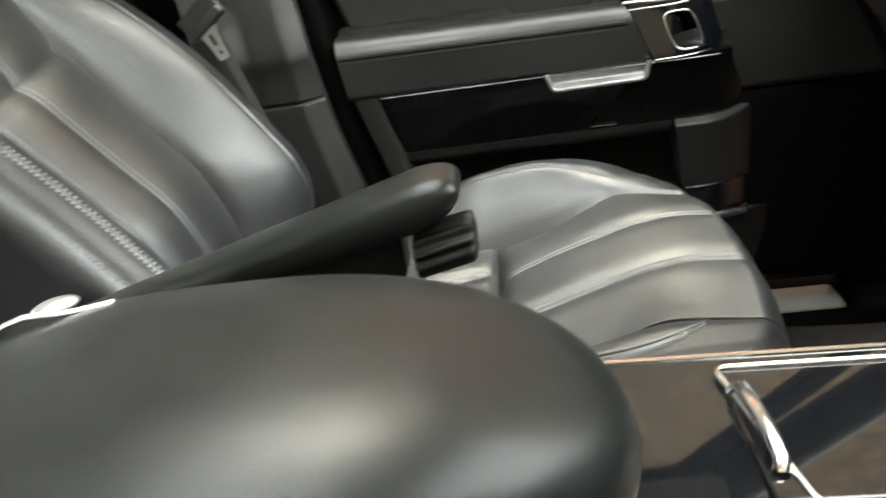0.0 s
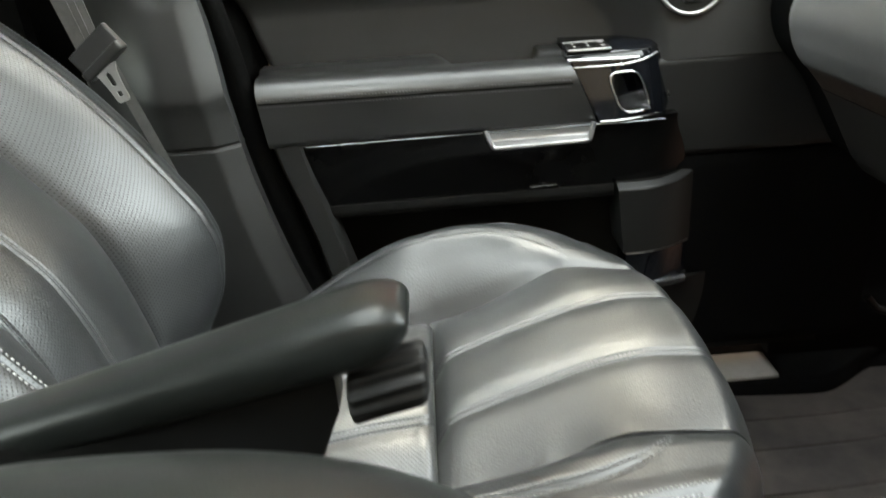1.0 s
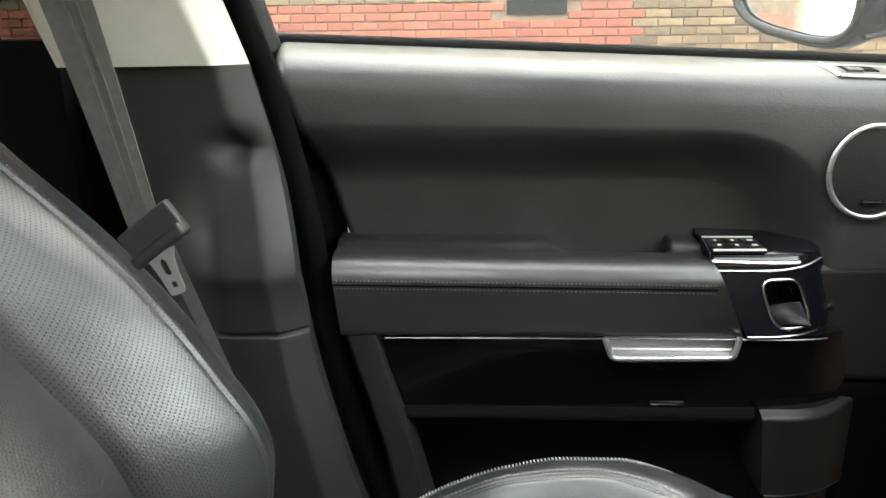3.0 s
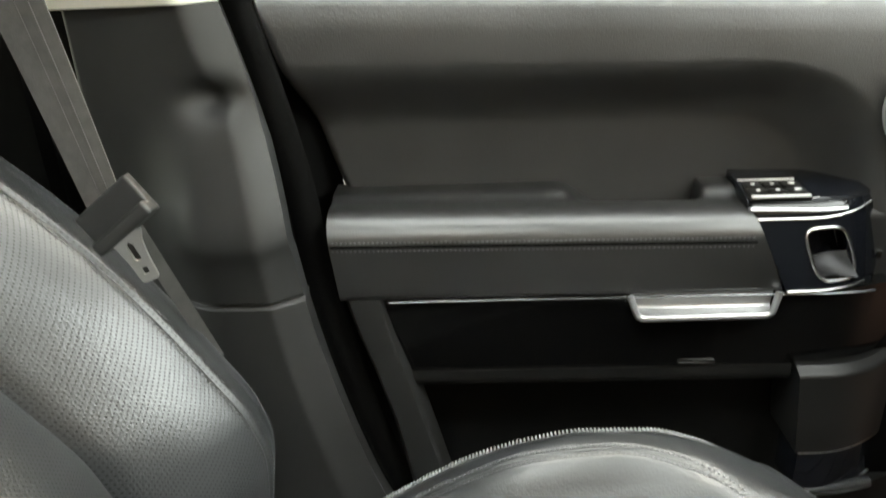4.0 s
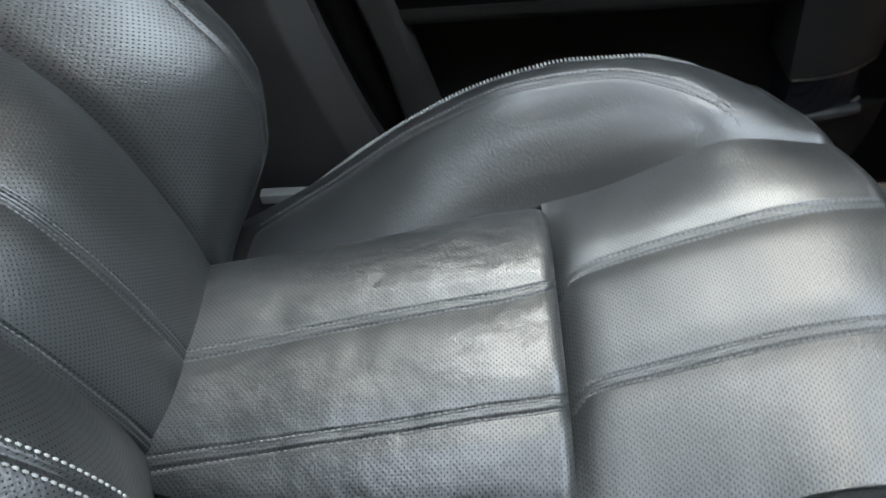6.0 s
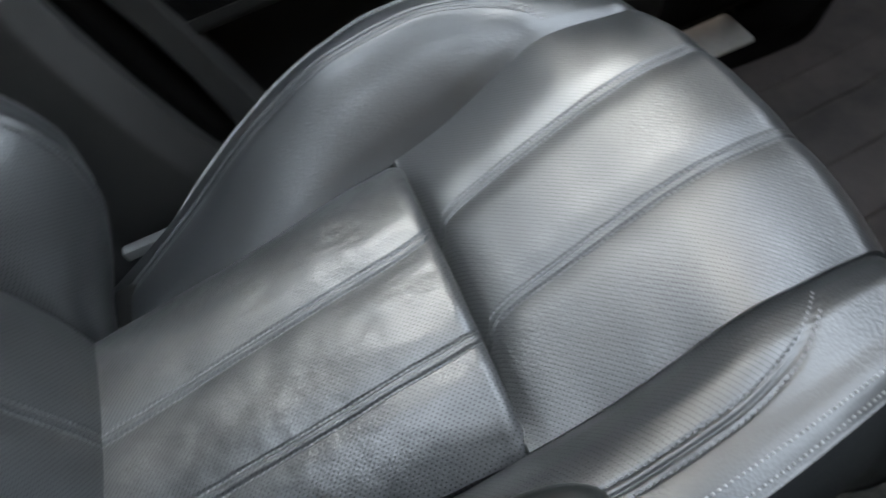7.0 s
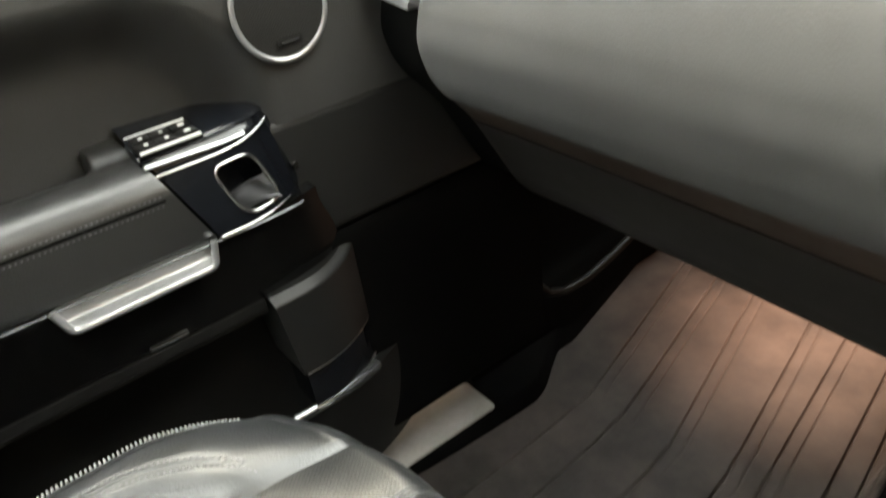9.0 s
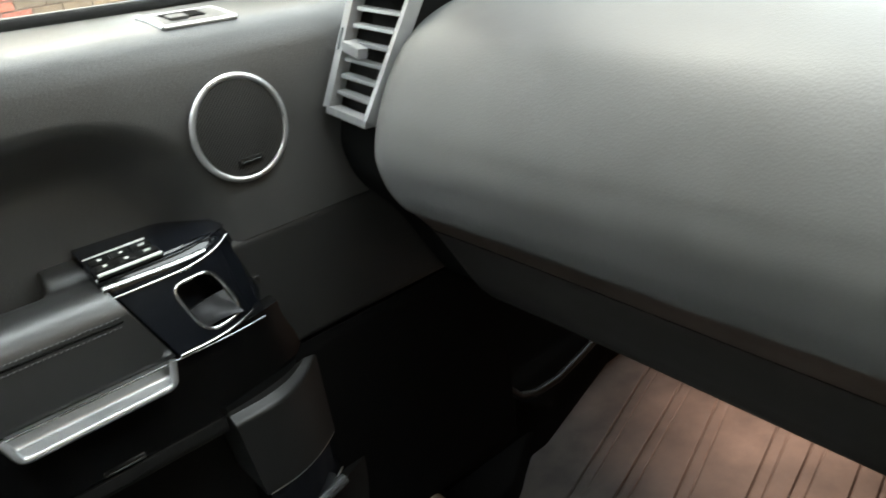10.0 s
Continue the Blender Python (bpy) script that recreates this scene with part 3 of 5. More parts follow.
def cushion_block():
    """The raised rear pad of the cushion's middle."""
    xs, qs = np.concatenate([np.linspace(0.0, 0.334, 90), np.linspace(0.336, 0.352, 30)]), np.linspace(0, 1, 420)
    P = np.zeros((len(xs), len(qs), 3))
    for i, x in enumerate(xs):
        a, b = y_val_in(x), y_val(x)
        y = a + (b - a) * qs
        zv = z_edge(x) + z_lift(x) * (1 - step(qs, 0, 0.4))
        z = zv + (z_block(x) - zv) * crown(qs, 4)
        z = z - quilt(y, (seam_1(x), seam_2(x))) - 0.014 * (1 - math.sqrt(1 - min(1.0, max(0.0, (x - 0.338) / 0.0145)) ** 2)) - 0.002 * step(x, 0.30, 0.34)
        P[i] = np.stack([np.full_like(y, x), y, z], 1)
    P = wrinkle(wrinkle(P, 0.0013, 15.0, 3.0), 0.0006, 48.0, 5.0)
    slab("cushion_rear_pad", P, (0, 0, -0.09), PERF, seat, "", P[:, :, :2].copy())
    return P


def cushion_front():
    xs = np.linspace(0.349, 0.605, 90)
    ws = np.linspace(0, 1, 34)[1:]
    qs = np.linspace(0, 1, 420)
    rows, uvs = [], []
    for i in range(len(xs) + len(ws)):
        x = xs[min(i, len(xs) - 1)]
        w = 0 if i < len(xs) else ws[i - len(xs)]
        a, b = y_val_in(x), y_val(x)
        y = a + (b - a) * qs
        zv = z_val(x) + z_lift(x) * (1 - step(qs, 0, 0.4))
        z = zv + (z_front(x) - zv) * crown(qs, 2.6) - quilt(y, (seam_1(x), seam_2(x)))
        xx = 0.349 + (x - 0.349) * (front_x(y) - 0.349) / (0.605 - 0.349)
        X, Y, Z = roll_over(xx, y, z, w)
        rows.append(np.stack([X, Y, Z], 1))
        uvs.append(np.stack([np.full_like(y, x + 0.09 * w), y], 1))
    P = wrinkle(np.array(rows), 0.0007, 15.0, 9.0)
    slab("cushion_front_pad", P, (-0.02, 0, -0.08), PERF, seat, "", np.array(uvs))
    return P


def bolster(side):
    """Side roll of the cushion from the valley to the coarse edge seam; side 1 is beside the door."""
    xs = np.linspace(0.0, 0.605, 150)
    ws = np.linspace(0, 1, 34)[1:]
    qs = np.linspace(0, 1, 180)
    seam_y = spline((0.0, 0.530), (0.14, 0.561), (0.26, 0.570), (0.44, 0.571), (0.495, 0.560), (0.528, 0.536), (0.545, 0.508))
    x_end = 0.545
    y_rim = spline((0.0, 0.612), (0.61, 0.612))
    if side < 0:
        seam_y = spline((0.0, 0.505), (0.14, 0.555), (0.26, 0.576), (0.40, 0.582), (0.485, 0.573), (0.533, 0.556), (0.56, 0.527), (0.57, 0.503))
        x_end = 0.568
        y_rim = spline((0.0, 0.615), (0.35, 0.626), (0.46, 0.624), (0.52, 0.615), (0.58, 0.601), (0.605, 0.594))
    rows, uvs = [], []
    low = 0 if side > 0 else 1
    low_rise, mid_rise = (0.26, 0.62) if side > 0 else (0.36, 0.76)
    for i in range(len(xs) + len(ws)):
        x = xs[min(i, len(xs) - 1)]
        w = 0 if i < len(xs) else ws[i - len(xs)]
        inner = y_val(x) if side > 0 else 2 * SEAT_MID - y_val_in(x)
        rim = float(y_rim(x))
        y = inner + (rim - inner) * qs
        zv, zs, zz = float(z_val(x)), float(z_seam(x)), float(z_zip(x))
        if low:
            zv += float(z_lift(x)) - 0.001
            zs = max(zv + 0.004, float(z_low(x)))
            zz = zs - 0.002
        f = spline((0, zv - 0.004), (0.14, zv + low_rise * (zs - zv) + 0.002), (0.34, zv + mid_rise * (zs - zv) + 0.003), (0.60, zs), (0.82, 0.68 * zs + 0.32 * zz + 0.003), (1, zz))
        z = f(qs)
        if x < x_end:
            sy = float(seam_y(x))
            z = z - (1 - step(x, x_end - 0.04, x_end - 0.002)) * (groove(y, sy, 0.0024, 0.0014) + groove(y, sy - 0.006, 0.0010, 0.0014) + groove(y, sy + 0.006, 0.0010, 0.0014) + groove(y, sy, 0.0010, 0.010))
        yy = y if side > 0 else 2 * SEAT_MID - y
        xx = x * (front_x(y if side > 0 else y + 0.018 * qs)) / 0.605
        X, Y, Z = roll_over(xx, yy, z, w)
        rows.append(np.stack([X, Y, Z], 1))
        uvs.append(np.stack([np.full_like(y, x + 0.09 * w), y], 1))
    P = np.array(rows)
    # inner face is perforated, the border outside the double seam is plain
    slab("cushion_bolster", P, (0, 0, -0.07), HIDE, seat, "", np.array(uvs), flip=side < 0)
    panel = [], []
    for i, x in enumerate(xs):
        if x > x_end - 0.005:
            break
        sy = float(seam_y(x)) - 0.0065
        inner = y_val(x) if side > 0 else 2 * SEAT_MID - y_val_in(x)
        rim = float(y_rim(x))
        q1 = max(0.02, (sy - inner) / (rim - inner))
        k = np.linspace(0.0, q1, 60)
        row = np.stack([np.interp(k, qs, P[i, :, c]) for c in range(3)], 1)
        panel[0].append(row + np.array((0, 0, 0.0008)))
        panel[1].append(np.stack([np.full(60, x), inner + k * (rim - inner)], 1))
    slab("bolster_panel", np.array(panel[0]), (0, 0, -0.01), HIDE if side > 0 else PERF, seat, "", np.array(panel[1]), flip=side < 0)
    up = np.array((0, -0.3 * side, 1.0))
    for off in (-0.0062, 0.0062):
        line = []
        for i, x in enumerate(xs):
            if 0.03 < x < x_end - 0.007:
                inner = y_val(x) if side > 0 else 2 * SEAT_MID - y_val_in(x)
                q = (float(seam_y(x)) + off - inner) / (float(y_rim(x)) - inner)
                if q > 0:
                    line.append([np.interp(q, qs, P[i, :, c]) for c in range(3)])
        stitches("seam_stitching", line, [up] * len(line), 0.0048, 0.0036, 0.0015, MID_THREAD, seat, "fine grey stitching", 0.0011)
    # coarse light stitching along the outer edge
    edge = P[8:150, -1]
    size, thread = (0.0044, THREAD) if side > 0 else (0.0015, THREAD)
    for dz, dy in ((0.0, -0.0020), (-0.0020, 0.0026)) if side > 0 else ((0.0, -0.0090), (-0.0010, 0.0020)):
        line = edge + np.array((0, dy * side, dz)) if side > 0 else P[8:150, 168 if dy > 0 else 148]
        stitches("edge_stitching", line, [np.array((0, 0.6 * side, 1.0))] * len(line), 0.0039 if side > 0 else 0.0040, 0.0029 if side > 0 else 0.0027, size, thread, seat, "coarse pale grey stitching", size * 0.55)
    # side of the cushion below the edge seam
    vs = np.linspace(0, 1, 24)
    side_rows = []
    for i in range(0, len(rows), 2):
        x, y, z = P[i, -1]
        side_rows.append([(x, y + side * (0.014 * math.sin(min(1, v * 3) * math.pi / 2) - 0.03 * v * v), z + 0.0005 - (z - 0.62) * v) for v in vs])
    slab("cushion_side", np.array(side_rows), (0, -0.01 * side, 0), HIDE, seat, "", flip=side < 0)
    return P


block = cushion_block()
front = cushion_front()
for side in (1, -1):
    bolster(side)


def seam_rows(P, seam, x_lo, x_hi):
    """Pairs of stitch lines that follow a sewn seam over a pad."""
    for off in (-0.0048, 0.0048):
        line, nrm = [], []
        for row in P:
            if not x_lo <= row[len(row) // 2, 0] <= x_hi:
                continue
            x = min(row[len(row) // 2, 0], 0.60)
            y = float(seam(x)) + off
            line.append([np.interp(y, row[:, 1], row[:, c]) for c in range(3)])
            nrm.append((0.1, 0, 1) if row[0, 0] < 0.6 else (0.7, 0, 0.7))
        stitches("seam_stitching", line, nrm, 0.0048, 0.0034, 0.0014, MID_THREAD, seat, "fine grey stitching", 0.0002)


for s in (seam_1, seam_2):
    seam_rows(block, s, 0.03, 0.330)
    seam_rows(front, s, 0.352, 0.645)

# backrest
x_val = spline((0.78, 0.045), (0.847, 0.040), (0.90, 0.030), (1.0, -0.002), (1.06, -0.045), (1.12, -0.09), (1.25, -0.165), (1.45, -0.275))
x_edge = spline((0.76, 0.03), (0.82, 0.069), (0.89, 0.101), (0.93, 0.105), (0.97, 0.095), (1.02, 0.066), (1.10, 0.012), (1.16, -0.04), (1.247, -0.130), (1.35, -0.21), (1.45, -0.285))
yb_val = spline((0.78, 0.440), (1.0, 0.446), (1.2, 0.452), (1.45, 0.46))


def backrest_insert():
    zs, qs = np.linspace(0.80, 1.45, 120), np.linspace(0, 1, 380)
    P = np.zeros((len(zs), len(qs), 3))
    for i, z in enumerate(zs):
        a, b = 2 * SEAT_MID - yb_val(z) - 0.03, yb_val(z)
        y = a + (b - a) * qs
        x = x_val(z) + 0.020 * crown(qs, 3) - quilt(y, (0.326, 0.250))
        zs_here = z - 0.15 * (y - 0.43) * (y < 0.43)
        x = x - groove(zs_here, 1.170, 0.007, 0.006) - groove(zs_here, 1.170, 0.004, 0.020) - 0.006 * step(zs_here, 1.165, 1.178)
        P[i] = np.stack([x, y, np.full_like(y, z)], 1)
    slab("backrest_pad", P, (-0.08, 0, -0.02), PERF, seat, "", np.stack([P[:, :, 2], P[:, :, 1]], 2), flip=True)
    for s in (0.326, 0.250):
        for off in (-0.0046, 0.0046):
            line = [[np.interp(s + off, r[:, 1], r[:, c]) for c in range(3)] for r in P[4:]]
            stitches("seam_stitching", line, [(1, 0, 0.3)] * len(line), 0.0048, 0.0036, 0.0011, MID_THREAD, seat, "fine grey stitching", 0.0004)


def backrest_bolster(side):
    zs = np.linspace(0.765, 1.45, 150)
    qs = np.linspace(0, 1, 80)
    rows, uvs = [], []
    sgn = lambda y: y if side > 0 else 2 * SEAT_MID - y
    for z in zs:
        v = yb_val(z) - 0.004
        xv, xe = float(x_val(z)) - 0.004, float(x_edge(z))
        y = v + 0.128 * qs ** 0.9
        x = xv + (xe - xv) * (1 - (1 - qs) ** 2.1)
        x = x - groove(qs, 0.74, 0.0040, 0.016) - 0.010 * step(qs, 0.62, 1.0) ** 2 - groove(qs, 0.0, 0.010, 0.06)
        rows.append(np.stack([x, sgn(y), np.full_like(y, z)], 1))
        uvs.append(np.stack([np.full_like(y, z), y], 1))
    P = np.array(rows)
    slab("backrest_bolster", P, (-0.09, 0, 0), PERF, seat, "", np.array(uvs), flip=side > 0)
    for q in (0.695, 0.785):
        k = int(q * 79)
        line = P[10:, k]
        stitches("seam_stitching", line, [(1, 0.35 * side, 0.3)] * len(line), 0.005, 0.0038, 0.0016, THREAD if side < 0 else DARK_THREAD, seat, "grey stitching", 0.0008)
    # rounded plain border and side of the backrest
    rows = []
    for i, z in enumerate(zs):
        x0, y0 = P[i, -1, 0], sgn(P[i, -1, 1])
        row = []
        for a in np.linspace(0, math.pi / 2, 16):
            row.append((x0 - 0.035 * (1 - math.cos(a)) - 0.0002, sgn(y0 + 0.026 * math.sin(a)), z))
        for d in np.linspace(0.02, 0.17, 10):
            row.append((x0 - 0.035 - d, sgn(y0 + 0.026 - 0.1 * d * d), z))
        rows.append(row)
    slab("backrest_side", np.array(rows), (0, -0.012 * side, 0), HIDE, seat, "", flip=side > 0)
    edge = [r[3] for r in rows[8:]]
    stitches("edge_piping", edge, [(1, 0.5 * side, 0.2)] * len(edge), 0.0046, 0.0040, 0.0016, DARK_THREAD, seat, "dark edge stitching", 0.0003)


backrest_insert()
for side in (1, -1):
    backrest_bolster(side)


def backrest_shell():
    rings = []
    for z in np.linspace(0.70, 1.50, 20):
        x = float(x_val(max(z, 0.78))) - 0.13
        rings.append([(x + dx, y, z) for dx, y in ((0.04, 0.13), (0.04, 0.57), (-0.02, 0.57), (-0.05, 0.50), (-0.05, 0.20), (-0.02, 0.13))])
    loft("backrest_shell", rings, PLASTIC, seat, "black plastic rear shell")
    boxes("seat_base", [((0.50, 0.40, 0.14), (0.28, 0.35, 0.69)), ((0.46, 0.03, 0.10), (0.28, 0.20, 0.575)), ((0.46, 0.03, 0.10), (0.28, 0.50, 0.575))], PLASTIC, seat, "black seat base on rails", 0.008)


backrest_shell()


def seat_armrest(name, owner, tip, tail, width, height, label):
    """A slim padded arm, fuller at the tip."""
    a, b = Vector(tail), Vector(tip)
    rings = []
    n = 60
    for k in range(n + 1):
        s = 1 - (1 - k / n) ** 1.6
        c = a.lerp(b, s)
        grow = 0.56 + 0.44 * s
        end = math.sqrt(max(0.0, 1 - max(0, (s - 0.93) / 0.07) ** 2.4)) * 0.94 + 0.06 if s > 0.93 else 1
        w, h = width * grow * (0.55 + 0.45 * end) / 2, height * grow * end / 2
        ring = []
        for j in range(28):
            t = 2 * math.pi * j / 28
            cy, cz = math.cos(t), math.sin(t)
            ring.append(c + Vector((0, math.copysign(abs(cy) ** 0.62, cy) * w, math.copysign(abs(cz) ** 0.7, cz) * h)))
        rings.append(ring)
    return loft(name, rings, SOFT_HIDE, owner, label)


arm = seat_armrest("armrest", seat, (0.354, 0.042, 1.102), (-0.16, 0.075, 0.955), 0.056, 0.036, "smooth black padded armrest")


def arm_knob():
    rings = []
    for s, r in ((0, 0.55), (0.04, 0.9), (0.1, 1), (0.9, 1), (0.96, 0.92), (1, 0.6)):
        ring = []
        for j in range(72):
            t = 2 * math.pi * j / 72
            rr = 0.0160 * r * (1 + 0.10 * math.cos(11 * t))
            ring.append((0.318 + 0.043 * s, 0.036 + rr * math.cos(t), 1.058 + 0.010 * s + rr * math.sin(t)))
        rings.append(ring)
    loft("armrest_knob", rings, PLASTIC, seat, "ribbed black adjuster wheel")
    rings = [[(x, 0.045 + dy, 1.078 - dz + 0.20 * (x - 0.31)) for dy, dz in ((-0.012, 0), (0.012, 0), (0.012, h), (-0.012, h))] for x, h in ((-0.05, 0.06), (0.1, 0.068), (0.24, 0.066), (0.300, 0.056), (0.312, 0.030))]
    loft("armrest_bracket", rings, PLASTIC, seat, "black plastic arm bracket")


arm_knob()


# ---- passenger door ----
door = thing("passenger_door", "black leather-lined front car door with gloss trim, closed", "car door", (0.5, 0.8, 0.56))
x_rear = lambda z: 0.066 + (1.313 - z) * 0.335


def upper_panel():
    """Rolled top of the door lining, falling into a hollow above the armrest."""
    y_face = spline((1.05, 0.737), (1.15, 0.740), (1.23, 0.744), (1.275, 0.749), (1.297, 0.757), (1.311, 0.770), (1.319, 0.787), (1.324, 0.806), (1.328, 0.826))
    zs = np.concatenate([np.linspace(1.072, 1.27, 90), np.linspace(1.272, 1.328, 50)])
    us = np.linspace(0, 1, 200)
    P = np.zeros((len(zs), len(us), 3))
    for i, z in enumerate(zs):
        x0 = x_rear(z)
        x = x0 + (1.02 - x0) * us
        # the hollow: a rounded corner towards the front
        dx, dz = np.maximum(0, x - 0.560), np.maximum(0, z - 1.085)
        d = np.sqrt((dx / 0.142) ** 2 + (dz / 0.150) ** 2) - 1
        m = 1 - step(d, -0.48, 0.06)
        y = y_face(z) + 0.052 * m
        # rear edge turns away
        y = y + 0.03 * (1 - step(x - x0, 0.0, 0.016)) ** 2
        zz = z - 0.047 * (x - 0.07) * step(z, 1.18, 1.30)
        P[i] = np.stack([x, y, np.broadcast_to(zz, x.shape)], 1)
    slab("upper_lining", P, (0, 0.012, 0), DOOR_HIDE, door, "soft black leather lining", flip=True)


upper_panel()


def door_armrest():
    """Padded arm with a full round shoulder, a low ledge behind it, a pull cup and a hump before the switches."""
    cut = lambda z: 0.563 + (1.088 - z) * 0.42
    tail = lambda z: 0.135 + (1.10 - z) * 0.10
    rings = []
    for s in np.linspace(0, 1, 110):
        xm = 0.14 + s * 0.44
        dip = 0.007 * s
        back = 1.0995 - 0.032 * step(xm, 0.392, 0.440) + 0.031 * step(xm, 0.528, 0.548)
        prof = [(0.80, 1.003), (0.703, 1.003), (0.6988, 1.0055), (0.6972, 1.012), (0.6968, 1.025), (0.6968, 1.040), (0.6970, 1.055)]
        prof += [(0.734 - 0.0370 * math.cos(a), 1.062 + (0.0325 - dip) * math.sin(a)) for a in np.linspace(0.05, math.pi / 2, 14)]
        z0 = 1.0945 - dip
        prof += [(0.742, z0), (0.748, z0), (0.753, z0 + 0.12 * (back - z0)), (0.758, z0 + 0.5 * (back - z0)), (0.763, z0 + 0.9 * (back - z0)), (0.770, back), (0.785, back), (0.80, back)]
        ring = []
        for y, z in prof:
            a, b = tail(z), cut(min(z, 1.10))
            ring.append((a + (b - a) * s, y, z))
        rings.append(ring)
    ob = loft("armrest", rings, ARM_HIDE, door, "soft black padded armrest")
    # black tube drawn as the shade in the crease below the shoulder, a row of stitches on each side
    front = lambda s, z: (0.14 + s * 0.425, 0.6968 - 0.0004, z - 0.006 * s)
    tube("armrest_crease", [front(s, 1.0668) for s in np.linspace(0, 1, 30)], 0.0010, SHADE_BLACK, ob, "black line for the shade in the sewn crease", 6)
    for z in (1.0715, 1.0625):
        line = [front(s, z) for s in np.linspace(0, 1, 40)]
        stitches("armrest_stitching", line, [(0, -1, 0.1)] * 40, 0.0046, 0.0034, 0.0015, MID_THREAD, ob, "grey stitching", 0.0004)
    return ob


door_armrest()


def handle_housing():
    """Gloss black front of the armrest, hollowed for the inner handle."""
    tilt = lambda z: 0.25 * (z - 1.003)
    xs, zs = np.linspace(0, 1, 90), np.linspace(1.003, 1.092, 70)
    P = np.zeros((len(zs), len(xs), 3))
    for i, z in enumerate(zs):
        x0 = 0.566 + (1.088 - z) * 0.42
        x1 = 0.722 - 0.020 * ((1.092 - z) / 0.09) ** 2 - 0.012 * ((z - 1.003) / 0.09) ** 4
        x = x0 + (x1 - x0) * xs
        y = 0.697 + tilt(z) + 0.05 * np.maximum(0, (x - 0.62) / 0.10) ** 2.2 + 0.004 * step(z, 1.082, 1.093)
        lean = 0.34 * (z - 1.040)
        dx = np.maximum(0, np.abs(x - 0.646 + lean) - 0.009) / 0.0135
        dz = np.maximum(0, abs(z - 1.040) - 0.0125) / 0.0145
        d = np.sqrt(dx ** 2 + dz ** 2)
        y = y + 0.026 * (1 - step(d, 0.72, 1.0))
        P[i] = np.stack([x, y, np.full_like(x, z)], 1)
    house = slab("handle_housing", P, (0, 0.06, 0), GLOSS, door, "gloss black handle housing", flip=True)
    ring = []
    for k in range(48):
        t = 2 * math.pi * k / 48
        cx, cz = math.cos(t), math.sin(t)
        dx, dz = math.copysign(abs(cx) ** 0.55, cx) * 0.0228, math.copysign(abs(cz) ** 0.55, cz) * 0.0270
        x, z = 0.646 + dx - 0.34 * dz, 1.040 + dz
        ring.append((x, 0.6965 + tilt(z) + 0.05 * max(0, (x - 0.62) / 0.10) ** 2.2, z))
    tube("handle_bezel", ring, 0.0018, CHROME, house, "polished bezel", 8, 1.0, True)
    # scooped lever that fills the lower half of the hollow
    P = np.zeros((14, 20, 3))
    for i, v in enumerate(np.linspace(0, 1, 14)):
        z = 1.0165 + 0.016 * v
        x = 0.646 - 0.34 * (z - 1.040) + np.linspace(-0.0185, 0.0195, 20)
        y = 0.7005 + tilt(z) + 0.019 * v ** 0.7 + 0.004 * ((x - x.mean()) / 0.019) ** 2 * -1 + 0.003
        P[i] = np.stack([x, y, np.full_like(x, z) + 0.004 * np.linspace(-1, 1, 20) * v], 1)
    slab("door_lever", P, (0, 0.004, -0.002), LEVER, house, "dark satin metal inner door lever", flip=True)
    # top deck with the bright edge and the switches
    rings = []
    for s in np.linspace(0, 1, 30):
        x = 0.560 + 0.158 * s
        fy = 0.721 + 0.05 * max(0, (x - 0.62) / 0.10) ** 2.2
        ring = [(x, fy, 1.093), (x, fy + 0.004, 1.0965), (x, fy + 0.022 - 0.01 * s, 1.101), (x, 0.790, 1.107 - 0.006 * s), (x, 0.80, 1.09), (x, 0.80, 1.07), (x, fy + 0.01, 1.07)]
        rings.append(ring)
    deck = loft("switch_deck", rings, GLOSS, door, "gloss black switch deck")
    bow = lambda x: 0.05 * max(0, (x - 0.62) / 0.10) ** 2.2
    line = [(0.562 + 0.098 * s, 0.6980 + tilt(1.087) + bow(0.562 + 0.098 * s), 1.0870 - 0.003 * s) for s in np.linspace(0, 1, 30)]
    tube("bright_edge", line, 0.0036, SILVER, deck, "satin silver edge strip", 8, 0.7)
    line = [(0.568 + 0.122 * s, 0.6970 + tilt(1.0765) + bow(0.568 + 0.122 * s), 1.0765 + 0.009 * s ** 5) for s in np.linspace(0, 1, 30)]
    tube("bright_edge", line, 0.0015, CHROME, deck, "thin bright edge line", 8)
    line = [(0.602 + 0.085 * s, 0.6965 + bow(0.602 + 0.085 * s), 1.0045 + 0.001 * s) for s in np.linspace(0, 1, 20)]
    tube("bright_edge", line, 0.0012, CHROME, house, "thin bright lower edge", 8)
    # memory switches: a dark panel between two bright bars, with six keys
    bm = bmesh.new()
    box(bm, (0.060, 0.044, 0.004), (0.5920, 0.7410, 1.0990), 0.001, Matrix.Rotation(radians(4), 4, "X"))
    pad = part("memory_switch", bm, PLASTIC, door, "black memory switch panel with six keys")
    for y, dx, zb in ((0.762, -0.001, 1.1028), (0.7205, 0.0, 1.0995)):
        bm = box(bmesh.new(), (0.058, 0.0034, 0.002), (0.5920 + dx, y, zb), 0.0006)
        part("bright_bar", bm, ICON, pad, "pale bar")
    for r in range(2):
        for c in range(3):
            bm = box(bmesh.new(), (0.018, 0.0150, 0.003), (0.5725 + 0.0195 * c, 0.7330 + 0.0165 * r, 1.1002 + 0.001 * r), 0.001)
            key = part("key", bm, PLASTIC, pad)
            bm = box(bmesh.new(), (0.0034 + 0.0025 * (c == 2), 0.0045, 0.0008), (0.5735 + 0.0195 * c, 0.7330 + 0.0165 * r, 1.1019 + 0.001 * r), 0)
            part("mark", bm, ICON, key, "pale printed mark")
